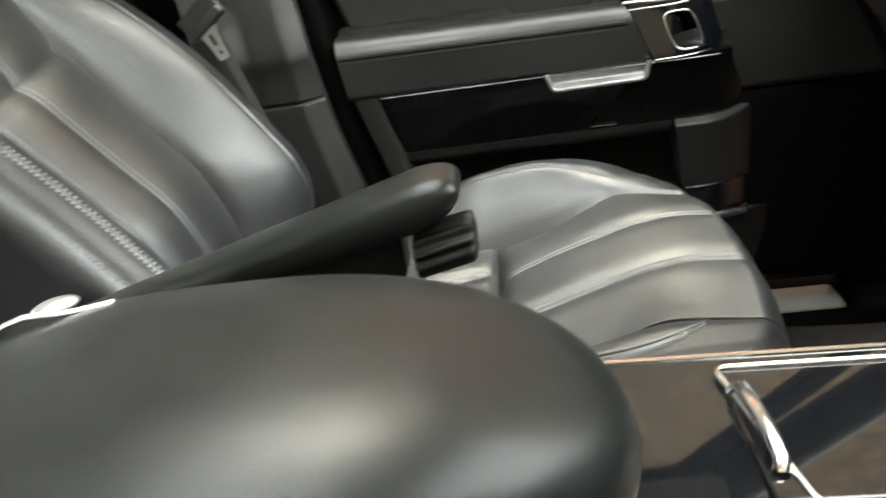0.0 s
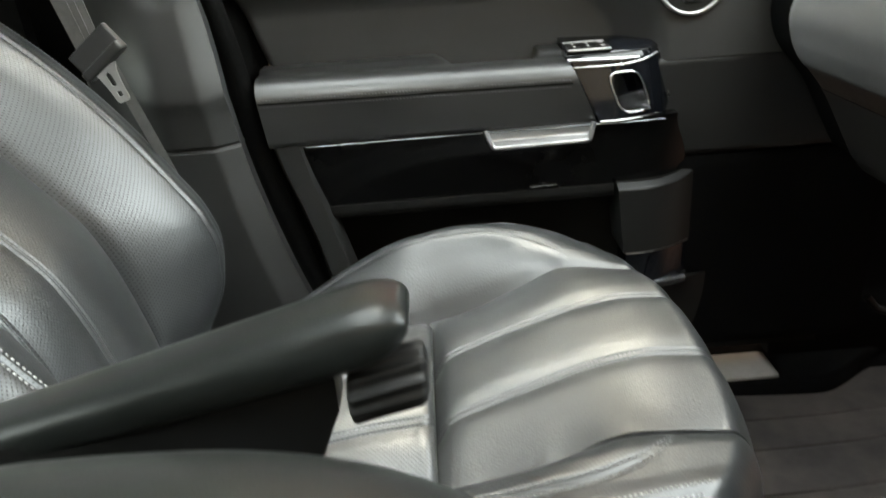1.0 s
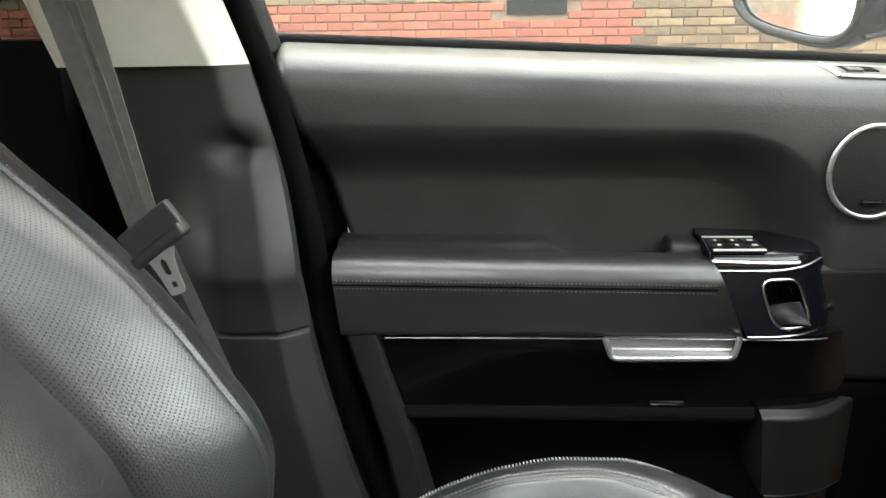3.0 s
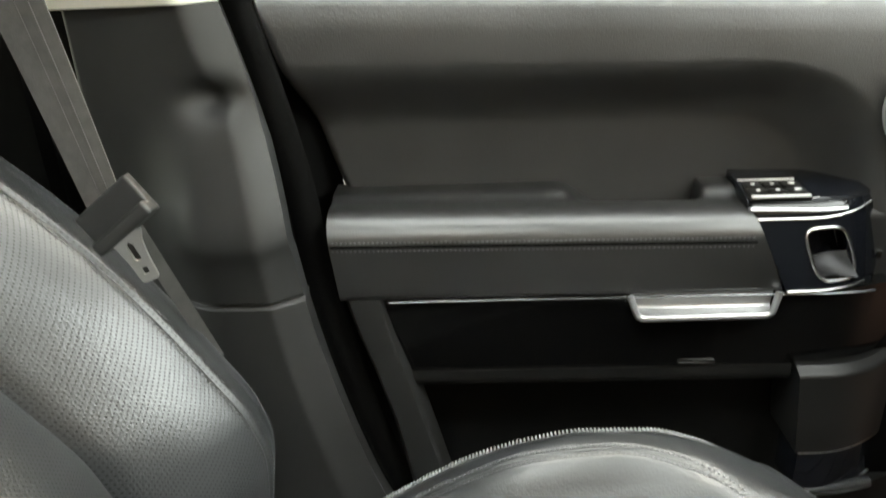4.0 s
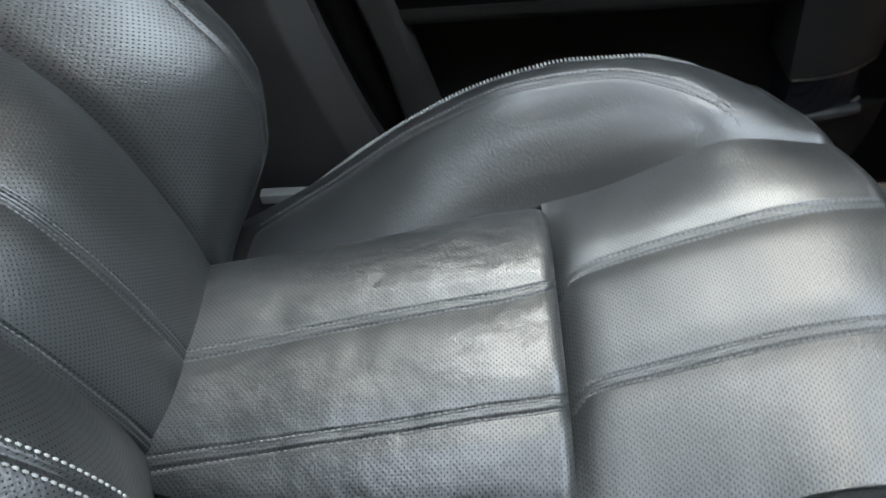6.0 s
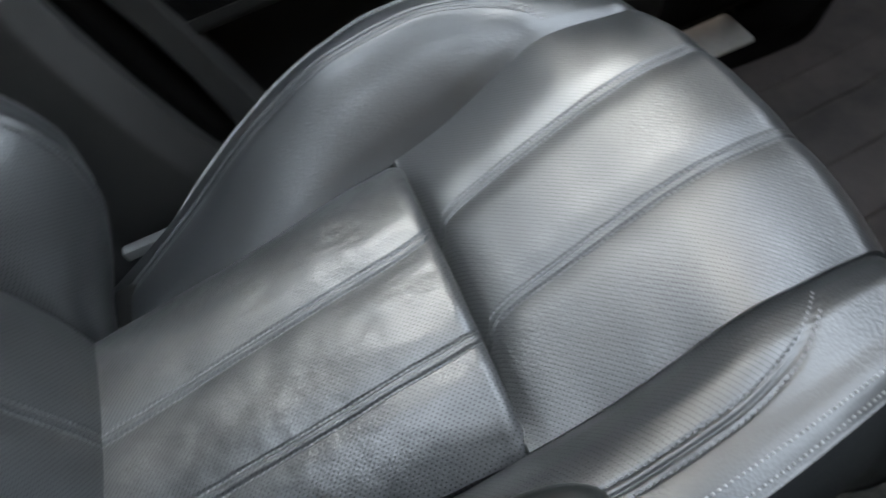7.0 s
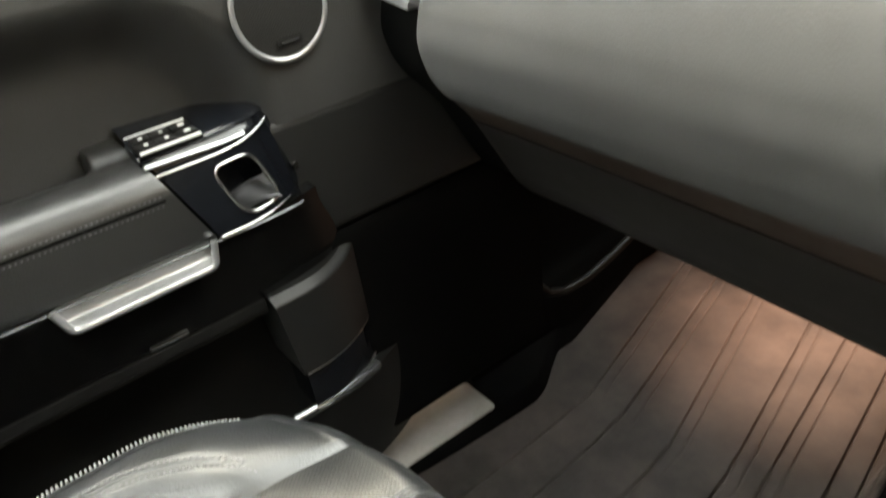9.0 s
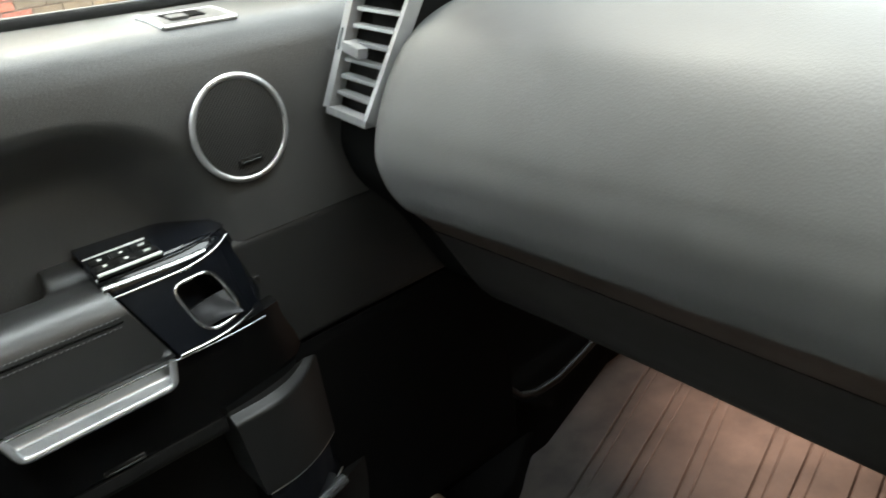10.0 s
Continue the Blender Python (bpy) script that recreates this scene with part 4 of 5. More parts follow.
    # small bright catch on the side of the housing
    bm = box(bmesh.new(), (0.006, 0.006, 0.009), (0.708, 0.738, 1.026), 0.002)
    part("lock_button", bm, CHROME, house, "small chrome button")


handle_housing()


def pull_tray():
    """Satin-rimmed pull under the armrest: a slanted U of bright metal round a polished channel."""
    corner = [(0.443, 1.006), (0.452, 0.981), (0.586, 0.982), (0.592, 1.007)]
    path = [Vector((corner[0][0], 0.692, corner[0][1]))]
    for k in (1, 2):
        p, a, b = (Vector((corner[j][0], 0.690, corner[j][1])) for j in (k, k - 1, k + 1))
        for s in np.linspace(0, 1, 8):
            q1, q2 = p + (a - p).normalized() * 0.007, p + (b - p).normalized() * 0.007
            path.append(q1.lerp(p, s).lerp(p.lerp(q2, s), s))
    path.append(Vector((corner[3][0], 0.692, corner[3][1])))
    ob = tube("pull_tray", path, 0.0036, SILVER, door, "satin metal pull tray with polished channel", 10)
    P = np.zeros((14, 30, 3))
    for i, v in enumerate(np.linspace(0, 1, 14)):
        z = 0.9845 + 0.003 * min(1, v * 2) + 0.018 * max(0, 2 * v - 1)
        y = 0.6895 + 0.0125 * min(1, v * 1.8)
        x = np.linspace(0.4525 - 0.006 * v, 0.586 + 0.004 * v, 30)
        P[i] = np.stack([x, np.full_like(x, y), np.full_like(x, z)], 1)
    slab("channel", P, (0, 0.003, -0.003), SILVER, ob, "polished channel", flip=True)


pull_tray()


def gloss_trim():
    xs, zs = np.linspace(0, 1, 120), np.linspace(0.905, 1.003, 40)
    P = np.zeros((len(zs), len(xs), 3))
    for i, z in enumerate(zs):
        x0 = 0.190 + 0.022 * (max(0.0, 1.0 - z) / 0.095) ** 1.4
        x1 = 0.737 - 0.02 * step(z, 0.93, 1.0)
        x = x0 + (x1 - x0) * xs
        y = 0.7035 + 0.016 * (1.003 - z) / 0.098 + 0.03 * np.maximum(0, (x - 0.62) / 0.13) ** 2.2
        P[i] = np.stack([x, y, np.full_like(x, z)], 1)
    trim = slab("gloss_trim", P, (0, 0.02, 0), TRIM_GLOSS, door, "piano black trim panel", flip=True)
    line = [(0.195 + 0.50 * s, 0.6985 + 0.03 * max(0, (0.195 + 0.50 * s - 0.62) / 0.13) ** 2.2, 1.0018 - 0.003 * s ** 6) for s in np.linspace(0, 1, 40)]
    tube("bright_line", line, 0.0013, SMOKED, trim, "thin bright metal line", 8)
    # satin lower lip over the door pocket
    rings = []
    for x in np.linspace(0.213, 0.628, 40):
        rings.append([(x, 0.7165, 0.905), (x, 0.7155, 0.896), (x, 0.718, 0.887), (x, 0.728, 0.882), (x, 0.74, 0.905)])
    loft("pocket_lip", rings, PLASTIC, door, "satin black lip above the pocket")
    bm = box(bmesh.new(), (0.040, 0.003, 0.0022), (0.525, 0.7165, 0.9105), 0.0008)
    part("small_mark", bm, CHROME, trim, "thin bright mark")


gloss_trim()


def lower_door():
    # lining of the pocket behind the opening
    xs, zs = np.linspace(0.16, 1.0, 60), np.linspace(0.58, 0.90, 40)
    P = np.array([[(x, 0.795 + 0.01 * math.sin(6 * x), z) for x in xs] for z in zs])
    slab("pocket_back", P, (0, 0.01, 0), PLASTIC, door, "black pocket lining", flip=True)
    # front wall of the pocket, low beside the seat
    P = np.zeros((40, 80, 3))
    for i, z in enumerate(np.linspace(0.575, 0.738, 40)):
        x = np.linspace(0.235, 0.99, 80)
        y = 0.708 + 0.045 * np.maximum(0, (x - 0.66) / 0.15) ** 2 * (x < 2) + 0.02 * ((0.738 - z) / 0.16) ** 2
        y = np.minimum(y, 0.765)
        P[i] = np.stack([x, y, np.full_like(x, z)], 1)
    slab("pocket_wall", P, (0, 0.012, 0), PLASTIC, door, "satin black pocket wall", flip=True)
    line = [(0.24 + 0.5 * s, 0.7085 + 0.045 * max(0, (0.24 + 0.5 * s - 0.66) / 0.15) ** 2, 0.739) for s in np.linspace(0, 1, 40)]
    tube("pocket_rim", line, 0.008, SMOKED, door, "smoked metal rim of the pocket", 8)
    # block at the front end of the pocket
    P = np.zeros((60, 50, 3))
    for i, z in enumerate(np.linspace(0.799, 0.907, 60)):
        x = 0.631 + 0.010 * (0.905 - z) / 0.11 + np.linspace(0, 1, 50) * (0.165)
        y = 0.700 + 0.045 * np.maximum(0, (x - 0.66) / 0.10) ** 2.0 + 0.012 * step(z, 0.895, 0.908) ** 2
        zz = np.full_like(x, z) + 0.014 * np.maximum(0, (x - 0.70) / 0.06) ** 2 * step(z, 0.86, 0.907)
        P[i] = np.stack([x, y, zz], 1)
    slab("pocket_block", P, (0, 0.075, 0), BLOCK, door, "satin black pocket end", flip=True)
    P = np.zeros((16, 50, 3))
    for i, z in enumerate(np.linspace(0.742, 0.796, 16)):
        x = 0.645 + np.linspace(0, 1, 50) * 0.145
        y = 0.703 + 0.045 * np.maximum(0, (x - 0.66) / 0.10) ** 2.0
        P[i] = np.stack([x, y, np.full_like(x, z)], 1)
    band = slab("pocket_band", P, (0, 0.05, 0), GLOSS, door, "gloss black band", flip=True)
    for row, dz in ((P[-1], 0.0006), (P[0], -0.0006)):
        tube("band_line", [tuple(p + np.array((0, -0.0005, dz))) for p in row[::3]], 0.0012, SILVER, band, "thin bright metal line", 6)
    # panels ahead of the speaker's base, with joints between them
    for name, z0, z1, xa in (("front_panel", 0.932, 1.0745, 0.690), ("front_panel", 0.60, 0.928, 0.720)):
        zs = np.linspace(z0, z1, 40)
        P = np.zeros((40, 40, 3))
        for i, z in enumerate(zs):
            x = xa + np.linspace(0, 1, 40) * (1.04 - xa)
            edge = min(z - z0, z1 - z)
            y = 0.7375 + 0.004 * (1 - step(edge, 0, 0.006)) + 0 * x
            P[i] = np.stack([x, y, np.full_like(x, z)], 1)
        # both panels take their shade from the colour, the lower one near-black
        slab(name, P, (0, 0.02, 0), SHADED_PANEL_HIDE if z0 > 0.8 else SHADE_BLACK, door, "lining panel darkened for shade", flip=True)
    # bent strip at the rear end of the gloss panel
    rings = []
    for z, xl, xr in ((1.006, 0.146, 0.187), (1.0, 0.147, 0.189), (0.96, 0.157, 0.197), (0.915, 0.171, 0.209), (0.85, 0.188, 0.226), (0.766, 0.203, 0.247), (0.62, 0.225, 0.27)):
        rings.append([(xl, 0.712, z), (xl + 0.006, 0.702, z), (xr - 0.010, 0.699, z), (xr - 0.003, 0.700, z), (xr, 0.706, z), (xr + 0.002, 0.74, z), (xl, 0.74, z)])
    loft("rear_strip", rings, PILLAR, door, "charcoal plastic strip")
    # dark inner frame of the door behind the linings
    rings = []
    for z in np.linspace(0.57, 1.30, 20):
        a = x_rear(z) + 0.012 if z > 1.0 else 0.172 - (z - 1.0) * 0.10
        rings.append([(a, 0.835, z), (1.05, 0.835, z), (1.05, 0.90, z), (a - 0.02, 0.90, z)])
    loft("door_shell", rings, PAINT, door, "dark painted door shell")


lower_door()


def speaker():
    c = Vector((0.7325, 0.7375, 1.1835))
    sp = part("speaker_grille", grille_disc(c, 0.0455), MESH_DARK, door, "round dark mesh speaker grille")
    ring = [c + Vector((0.0478 * math.cos(t), -0.003, 0.0505 * math.sin(t))) for t in np.linspace(0, 2 * math.pi, 72, endpoint=False)]
    tube("speaker_ring", ring, 0.0030, SILVER, sp, "satin silver ring", 10, 1.0, True)
    bm = box(bmesh.new(), (0.026, 0.003, 0.0068), (0.7335, 0.7325, 1.151), 0.001)
    plq = part("badge", bm, PLASTIC, sp, "small oblong badge")
    bm = box(bmesh.new(), (0.020, 0.001, 0.0018), (0.7335, 0.7306, 1.151), 0.0003)
    part("badge_bar", bm, SMOKED, plq, "pale bar of unreadable letters")


def grille_disc(c, r):
    bm = bmesh.new()
    prev = None
    for k in range(0, 9):
        rr = r * k / 8
        row = [bm.verts.new(c + Vector((rr * math.cos(t), -0.0035 - 0.002 * (1 - (k / 8) ** 2), rr * 1.03 * math.sin(t)))) for t in np.linspace(0, 2 * math.pi, 64, endpoint=False)] if k else [bm.verts.new(c + Vector((0, -0.0055, 0)))]
        if prev is not None:
            for i in range(64):
                if len(prev) == 1:
                    bm.faces.new((prev[0], row[i], row[(i + 1) % 64]))
                else:
                    bm.faces.new((prev[i], row[i], row[(i + 1) % 64], prev[(i + 1) % 64]))
        prev = row
    rim = [bm.verts.new(v.co + Vector((0, 0.01, 0))) for v in prev]
    for i in range(64):
        bm.faces.new((prev[i], rim[i], rim[(i + 1) % 64], prev[(i + 1) % 64]))
    layer = bm.loops.layers.uv.new("UVMap")
    for f in bm.faces:
        for l in f.loops:
            l[layer].uv = (l.vert.co.x, l.vert.co.z)
    return bm


speaker()


def lock_switch():
    """Small switch panel lying on the door roll, in a slanted bright frame."""
    yf = spline((1.05, 0.737), (1.15, 0.740), (1.23, 0.744), (1.275, 0.749), (1.297, 0.757), (1.311, 0.770), (1.319, 0.787), (1.324, 0.806), (1.328, 0.826))
    zz = np.linspace(1.297, 1.328, 60)

    def on_roll(u, v, lift):
        y = 0.7725 + 0.031 * v
        x = 0.700 + 0.073 * u - 0.011 * v
        return np.array((x, y - 0.5 * lift, float(np.interp(y, yf(zz), zz)) - 0.047 * (x - 0.07) + lift))

    grid = lambda u0, u1, v0, v1, lift, n=14: np.array([[on_roll(u, v, lift) for v in np.linspace(v0, v1, n)] for u in np.linspace(u0, u1, n)])
    base = slab("lock_switch", grid(0, 1, 0, 1, 0.0010), (0, 0.001, -0.003), DOOR_HIDE, door, "dark lock switch in a bright slanted frame")
    for a, b, r in (((0, 0), (1, 0), 0.0026), ((0, 0), (0, 1), 0.0028), ((1, 0), (1, 1), 0.0008), ((0, 1), (1, 1), 0.0008)):
        line = [on_roll(a[0] + (b[0] - a[0]) * s, a[1] + (b[1] - a[1]) * s, 0.0008) for s in np.linspace(0, 1, 12)]
        tube("switch_frame", line, r, SILVER, base, "bright frame edge", 8)
    # flat near-black patch painted for the shade in the switch recess
    slab("switch_well", grid(0.22, 0.72, 0.40, 0.86, 0.0018), (0, 0, -0.002), SHADE_BLACK, base, "black patch for the shaded recess")
    slab("rocker", grid(0.22, 0.46, 0.34, 0.60, 0.0034), (0, 0, -0.003), DOOR_HIDE, base)


lock_switch()


def door_window():
    """Glass, seals and frame above the waist of the door."""
    line = [(0.06 + 0.98 * s, 0.832, 1.329 - 0.047 * (0.98 * s)) for s in np.linspace(0, 1, 20)]
    tube("waist_seal", line, 0.006, RUBBER, door, "black rubber waist seal", 8, 1.6)
    line = [(0.055 + 1.0 * s, 0.868, 1.322 - 0.047 * s) for s in np.linspace(0, 1, 20)]
    tube("outer_waist_trim", line, 0.010, GLOSS, door, "black outer waist trim", 8, 1.6)
    P = np.array([[(0.03 - 0.10 * v + (1.02 - 0.26 * v) * u, 0.850 - 0.20 * v - 0.03 * v * v, 1.30 + 0.37 * v) for u in np.linspace(0, 1, 20)] for v in np.linspace(0, 1, 16)])
    # pane carries the mixed-in reflection haze
    g = slab("window_glass", P, (0, 0.004, 0), HAZE_GLASS, door, "clear side window with a faint reflection haze mixed in", flip=True)
    g.visible_shadow = False
    tube("window_frame", [(0.055, 0.815, 1.30), (0.03, 0.79, 1.40), (-0.01, 0.74, 1.52), (-0.05, 0.65, 1.66), (0.2, 0.62, 1.69), (0.66, 0.64, 1.66), (0.95, 0.72, 1.47), (1.15, 0.80, 1.32)], 0.022, PLASTIC, door, "black window frame", 10)
    for k in range(3):
        c = Vector((0.068 + 0.016 * k, 0.8395, 1.366))
        ring = [c + Vector((0.005 * math.cos(t), -0.001, 0.005 * math.sin(t))) for t in np.linspace(0, 2 * math.pi, 16, endpoint=False)]
        tube("etched_mark", ring, 0.0004, DARK_THREAD, g, "small etched glass mark", 6, 1.0, True)


door_window()


def door_mirror():
    """Outside mirror on the door, its glass turned towards the cabin."""
    c = Vector((0.744, 1.03, 1.402))
    across, ahead, up = Vector((0.399, -0.917, 0)), Vector((0.917, 0.399, 0)), Vector((0, 0, 1))

    def ring_at(d, w, h, lift=0.0, n=48):
        out = []
        for t in np.linspace(0, 2 * math.pi, n, endpoint=False):
            cx, cz = math.cos(t), math.sin(t)
            a = w * math.copysign(abs(cx) ** 0.6, cx)
            out.append(c + ahead * d + across * a + up * (lift - 0.20 * a + h * math.copysign(abs(cz) ** 0.6, cz)))
        return out
    rings = [ring_at(d, w, h, l) for d, w, h, l in ((0.006, 0.108, 0.070, 0), (-0.004, 0.114, 0.077, 0), (0.0, 0.121, 0.085, 0), (0.02, 0.122, 0.086, 0), (0.06, 0.116, 0.080, 0.004), (0.10, 0.098, 0.064, 0.010), (0.125, 0.07, 0.042, 0.014), (0.135, 0.03, 0.02, 0.016))]
    body = loft("mirror_housing", rings, GLOSS, door, "black door mirror housing")
    bm = bmesh.new()
    bm.faces.new([bm.verts.new(p) for p in ring_at(0.005, 0.107, 0.069)])
    r = bmesh.ops.extrude_face_region(bm, geom=bm.faces[:])
    bmesh.ops.translate(bm, vec=ahead * -0.003, verts=[v for v in r["geom"] if isinstance(v, bmesh.types.BMVert)])
    part("mirror_glass", bm, MIRROR, body, "mirror glass", False)
    tube("mirror_rim", ring_at(-0.004, 0.113, 0.076), 0.006, PLASTIC, body, "black mirror rim", 8, 1.0, True)
    for k in range(7):
        a = c + across * (0.03 + 0.014 * k) + up * -0.080
        tube("rib", [a + ahead * 0.01, a + ahead * 0.05 + up * 0.004, a + ahead * 0.085 + up * 0.022], 0.0035, PLASTIC, body, "", 6)
    tube("mirror_stalk", [(0.93, 0.86, 1.30), (0.91, 0.90, 1.325), (0.86, 0.96, 1.36)], 0.026, PLASTIC, body, "black mirror stalk", 12)


door_mirror()


# ---- centre pillar and belt ----
def b_pillar():
    p = thing("centre_pillar", "charcoal plastic pillar trim with an ivory upper cover", "pillar", (0.0, 0.7, 0.55))
    zs = np.sort(np.concatenate([np.linspace(0.60, 1.3065, 120), np.linspace(1.014, 1.028, 16)]))
    us = np.linspace(0, 1, 70)
    x_r = spline((0.60, 0.235), (0.70, 0.203), (0.778, 0.172), (0.90, 0.138), (1.025, 0.112), (1.11, 0.104), (1.20, 0.088), (1.303, 0.064))
    x_c = spline((0.60, 0.185), (0.90, 0.102), (1.02, 0.080), (1.10, 0.074), (1.19, 0.062), (1.225, 0.056), (1.247, 0.043), (1.303, 0.030))
    bulge = spline((0.60, 0.655), (0.90, 0.652), (1.02, 0.658), (1.070, 0.653), (1.086, 0.648), (1.100, 0.650), (1.15, 0.6645), (1.20, 0.679), (1.23, 0.683), (1.303, 0.682))
    P = np.zeros((len(zs), len(us), 3))
    for i, z in enumerate(zs):
        xr = float(x_r(z))
        x = -0.100 + (xr + 0.100) * us
        xc = float(x_c(z))
        y = 0.688 + (float(bulge(z)) - 0.688) * step(x, -0.045, 0.035)
        y = y + 0.75 * (np.sqrt(np.maximum(0, x - xc) ** 2 + 0.006 ** 2) - 0.006) + 0.005 * groove(z, 1.021, 1, 0.0022)
        # hollow beside the shoulder
        y = y + 0.020 * np.exp(-(((x - 0.047) / 0.026) ** 2)) * np.exp(-(((z - 1.223) / 0.016) ** 2))
        y = y + 0.12 * (1 - step(x, -0.100, -0.072))
        P[i] = np.stack([x, y, np.full_like(x, z)], 1)
    slab("lower_cover", P, (0, 0.02, 0), PILLAR, p, flip=True)
    zs = np.linspace(1.3072, 1.68, 50)
    P = np.zeros((len(zs), len(us), 3))
    for i, z in enumerate(zs):
        h = (z - 1.307) / 0.37
        xr, xl = 0.063 - 0.12 * h, -0.148 - 0.10 * h
        x = xl + (xr - xl) * us
        y = 0.678 - 0.06 * h + 0.95 * (np.sqrt(np.maximum(0, x - xr + 0.034) ** 2 + 0.005 ** 2) - 0.005) + 0.04 * (1 - step(x, xl, xl + 0.03)) ** 2
        P[i] = np.stack([x, y, np.full_like(x, z)], 1)
    slab("upper_cover", P, (0, 0.02, 0), BEIGE, p, "ivory upper pillar cover", flip=True)
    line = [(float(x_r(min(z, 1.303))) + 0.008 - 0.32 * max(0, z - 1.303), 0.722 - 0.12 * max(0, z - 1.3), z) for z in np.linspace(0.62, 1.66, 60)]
    # seal made blacker than felt, for the shade beside the door
    tube("door_seal", line, 0.012, SHADE_BLACK, p, "felted door seal blackened for shade", 8, 1.3)
    # near-black filler painted for the shaded gap between pillar and door
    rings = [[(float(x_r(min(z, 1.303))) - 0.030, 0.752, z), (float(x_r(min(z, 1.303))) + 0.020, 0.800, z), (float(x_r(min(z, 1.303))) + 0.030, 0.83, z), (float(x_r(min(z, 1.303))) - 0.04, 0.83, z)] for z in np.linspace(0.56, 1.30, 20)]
    loft("door_jamb", rings, SHADE_BLACK, p, "door jamb blackened for the shaded gap")
    boxes("pillar_foot", [((0.26, 0.06, 0.12), (0.16, 0.69, 0.575))], PLASTIC, p, "black pillar foot", 0.01)
    return p


b_pillar()


def ribbon(name, pts, width, thick, across, material, parent, label="", narrow=1.0):
    rings = []
    for k, p in enumerate(pts):
        p = Vector(p)
        t = (Vector(pts[min(k + 1, len(pts) - 1)]) - Vector(pts[max(k - 1, 0)])).normalized()
        a = Vector(across)
        a = (a - t * a.dot(t)).normalized() * width / 2 * (1 + (narrow - 1) * k / (len(pts) - 1))
        n = t.cross(a).normalized() * thick / 2
        rings.append([p - a - n, p + a - n, p + a * 1.01, p + a + n, p - a + n, p - a * 1.01])
    return loft(name, rings, material, parent, label)


def seat_belt():
    b = thing("seat_belt", "dark grey webbing seat belt with metal tongue hanging on the pillar", "seat belt", (0.03, 0.55, 0.8))
    fall = [Vector((-0.112, 0.560, 1.62)).lerp(Vector((0.018, 0.518, 1.182)), s) + Vector((0, 0.012 * math.sin(math.pi * s), 0)) for s in np.linspace(0, 1, 30)]
    web = ribbon("webbing", fall, 0.060, 0.0022, (1, 0.15, 0.2), WEB, b, "", 0.44)
    for off, wide in ((-0.020, 0.017), (-0.003, 0.006), (0.013, 0.004)):
        rib = [p + Vector((off * (1 - 0.56 * k / 29), -0.0018, 0.2 * off)) for k, p in enumerate(fall)]
        ribbon("woven_stripe", rib, wide, 0.0014, (1, 0.15 - 6 * off, 0.2), WEB, web, "raised woven stripe", 0.44)
    low = [Vector((0.034, 0.522, 1.160)).lerp(Vector((0.045, 0.600, 1.000)), s) for s in np.linspace(0, 1, 20)]
    ribbon("lower_webbing", low, 0.012, 0.0022, (1, 0.9, 0.3), WEB, b, "folded lower webbing")
    turn = Matrix.Translation((0.027, 0.5125, 1.178)) @ Matrix.Rotation(radians(-37), 4, "Y") @ Matrix.Rotation(radians(-6), 4, "X")
    bm = box(bmesh.new(), (0.056, 0.009, 0.030), (0, 0, 0.000), 0.003, None, 3)
    bm.transform(turn)
    head = part("tongue_head", bm, PILLAR, b, "dark grey plastic tongue cover")
    bm = box(bmesh.new(), (0.056, 0.017, 0.011), (0, -0.003, -0.0125), 0.004, None, 3)
    bm.transform(turn)
    part("tongue_lip", bm, PILLAR, head, "thick rounded lip")
    # metal tongue: a tapering plate with a long and a square slot
    along, side, o = Vector((0.30, 0.10, -0.95)).normalized(), Vector((0.94, 0.10, 0.32)).normalized(), Vector((0.0315, 0.508, 1.163))
    rows = ((0, 0.0145, 0), (0.006, 0.0115, 0), (0.0075, 0.0108, 0.0012), (0.0095, 0.0102, 0.0028), (0.021, 0.0082, 0.0028), (0.0225, 0.0080, 0.0012), (0.0228, 0.0080, 0), (0.0285, 0.0075, 0), (0.0288, 0.0075, 0.0026), (0.0345, 0.0072, 0.0026), (0.0348, 0.0072, 0), (0.0390, 0.0066, 0), (0.0408, 0.0048, 0))
    bm = bmesh.new()
    vs = [[bm.verts.new(o + along * d + side * w) for w in (-a, -h, h, a)] if h else [bm.verts.new(o + along * d - side * a)] + [bm.verts.new(o + along * d)] * 2 + [bm.verts.new(o + along * d + side * a)] for d, a, h in rows]
    vs = [[r[0], r[1], r[2], r[3]] for r in vs]
    for p, q in zip(vs, vs[1:]):
        bm.faces.new((p[0], p[1], q[1], q[0]))
        bm.faces.new((p[2], p[3], q[3], q[2]))
    bmesh.ops.remove_doubles(bm, verts=bm.verts, dist=1e-5)
    bmesh.ops.recalc_face_normals(bm, faces=bm.faces)
    bmesh.ops.solidify(bm, geom=bm.faces[:], thickness=0.0028)
    part("tongue_plate", bm, STEEL, b, "steel tongue plate with two slots")
    return b


seat_belt()


def seat_rail_bits():
    r = thing("seat_rail", "grey metal seat rail with bracket on the floor", "seat rail", (0.12, 0.63, 0.6))
    boxes("rail", [((0.60, 0.030, 0.030), (0.28, 0.615, 0.60))], STEEL, r, "", 0.004)
    boxes("bracket", [((0.09, 0.05, 0.012), (0.14, 0.665, 0.716))], SILVER, r, "dull silver bracket", 0.003)
    boxes("upright", [((0.05, 0.02, 0.12), (0.14, 0.66, 0.655))], PLASTIC, r, "", 0.003)
    boxes("bracket_arm", [((0.10, 0.014, 0.014), (0.085, 0.62, 0.735))], SILVER, r, "dull silver arm", 0.004)


seat_rail_bits()


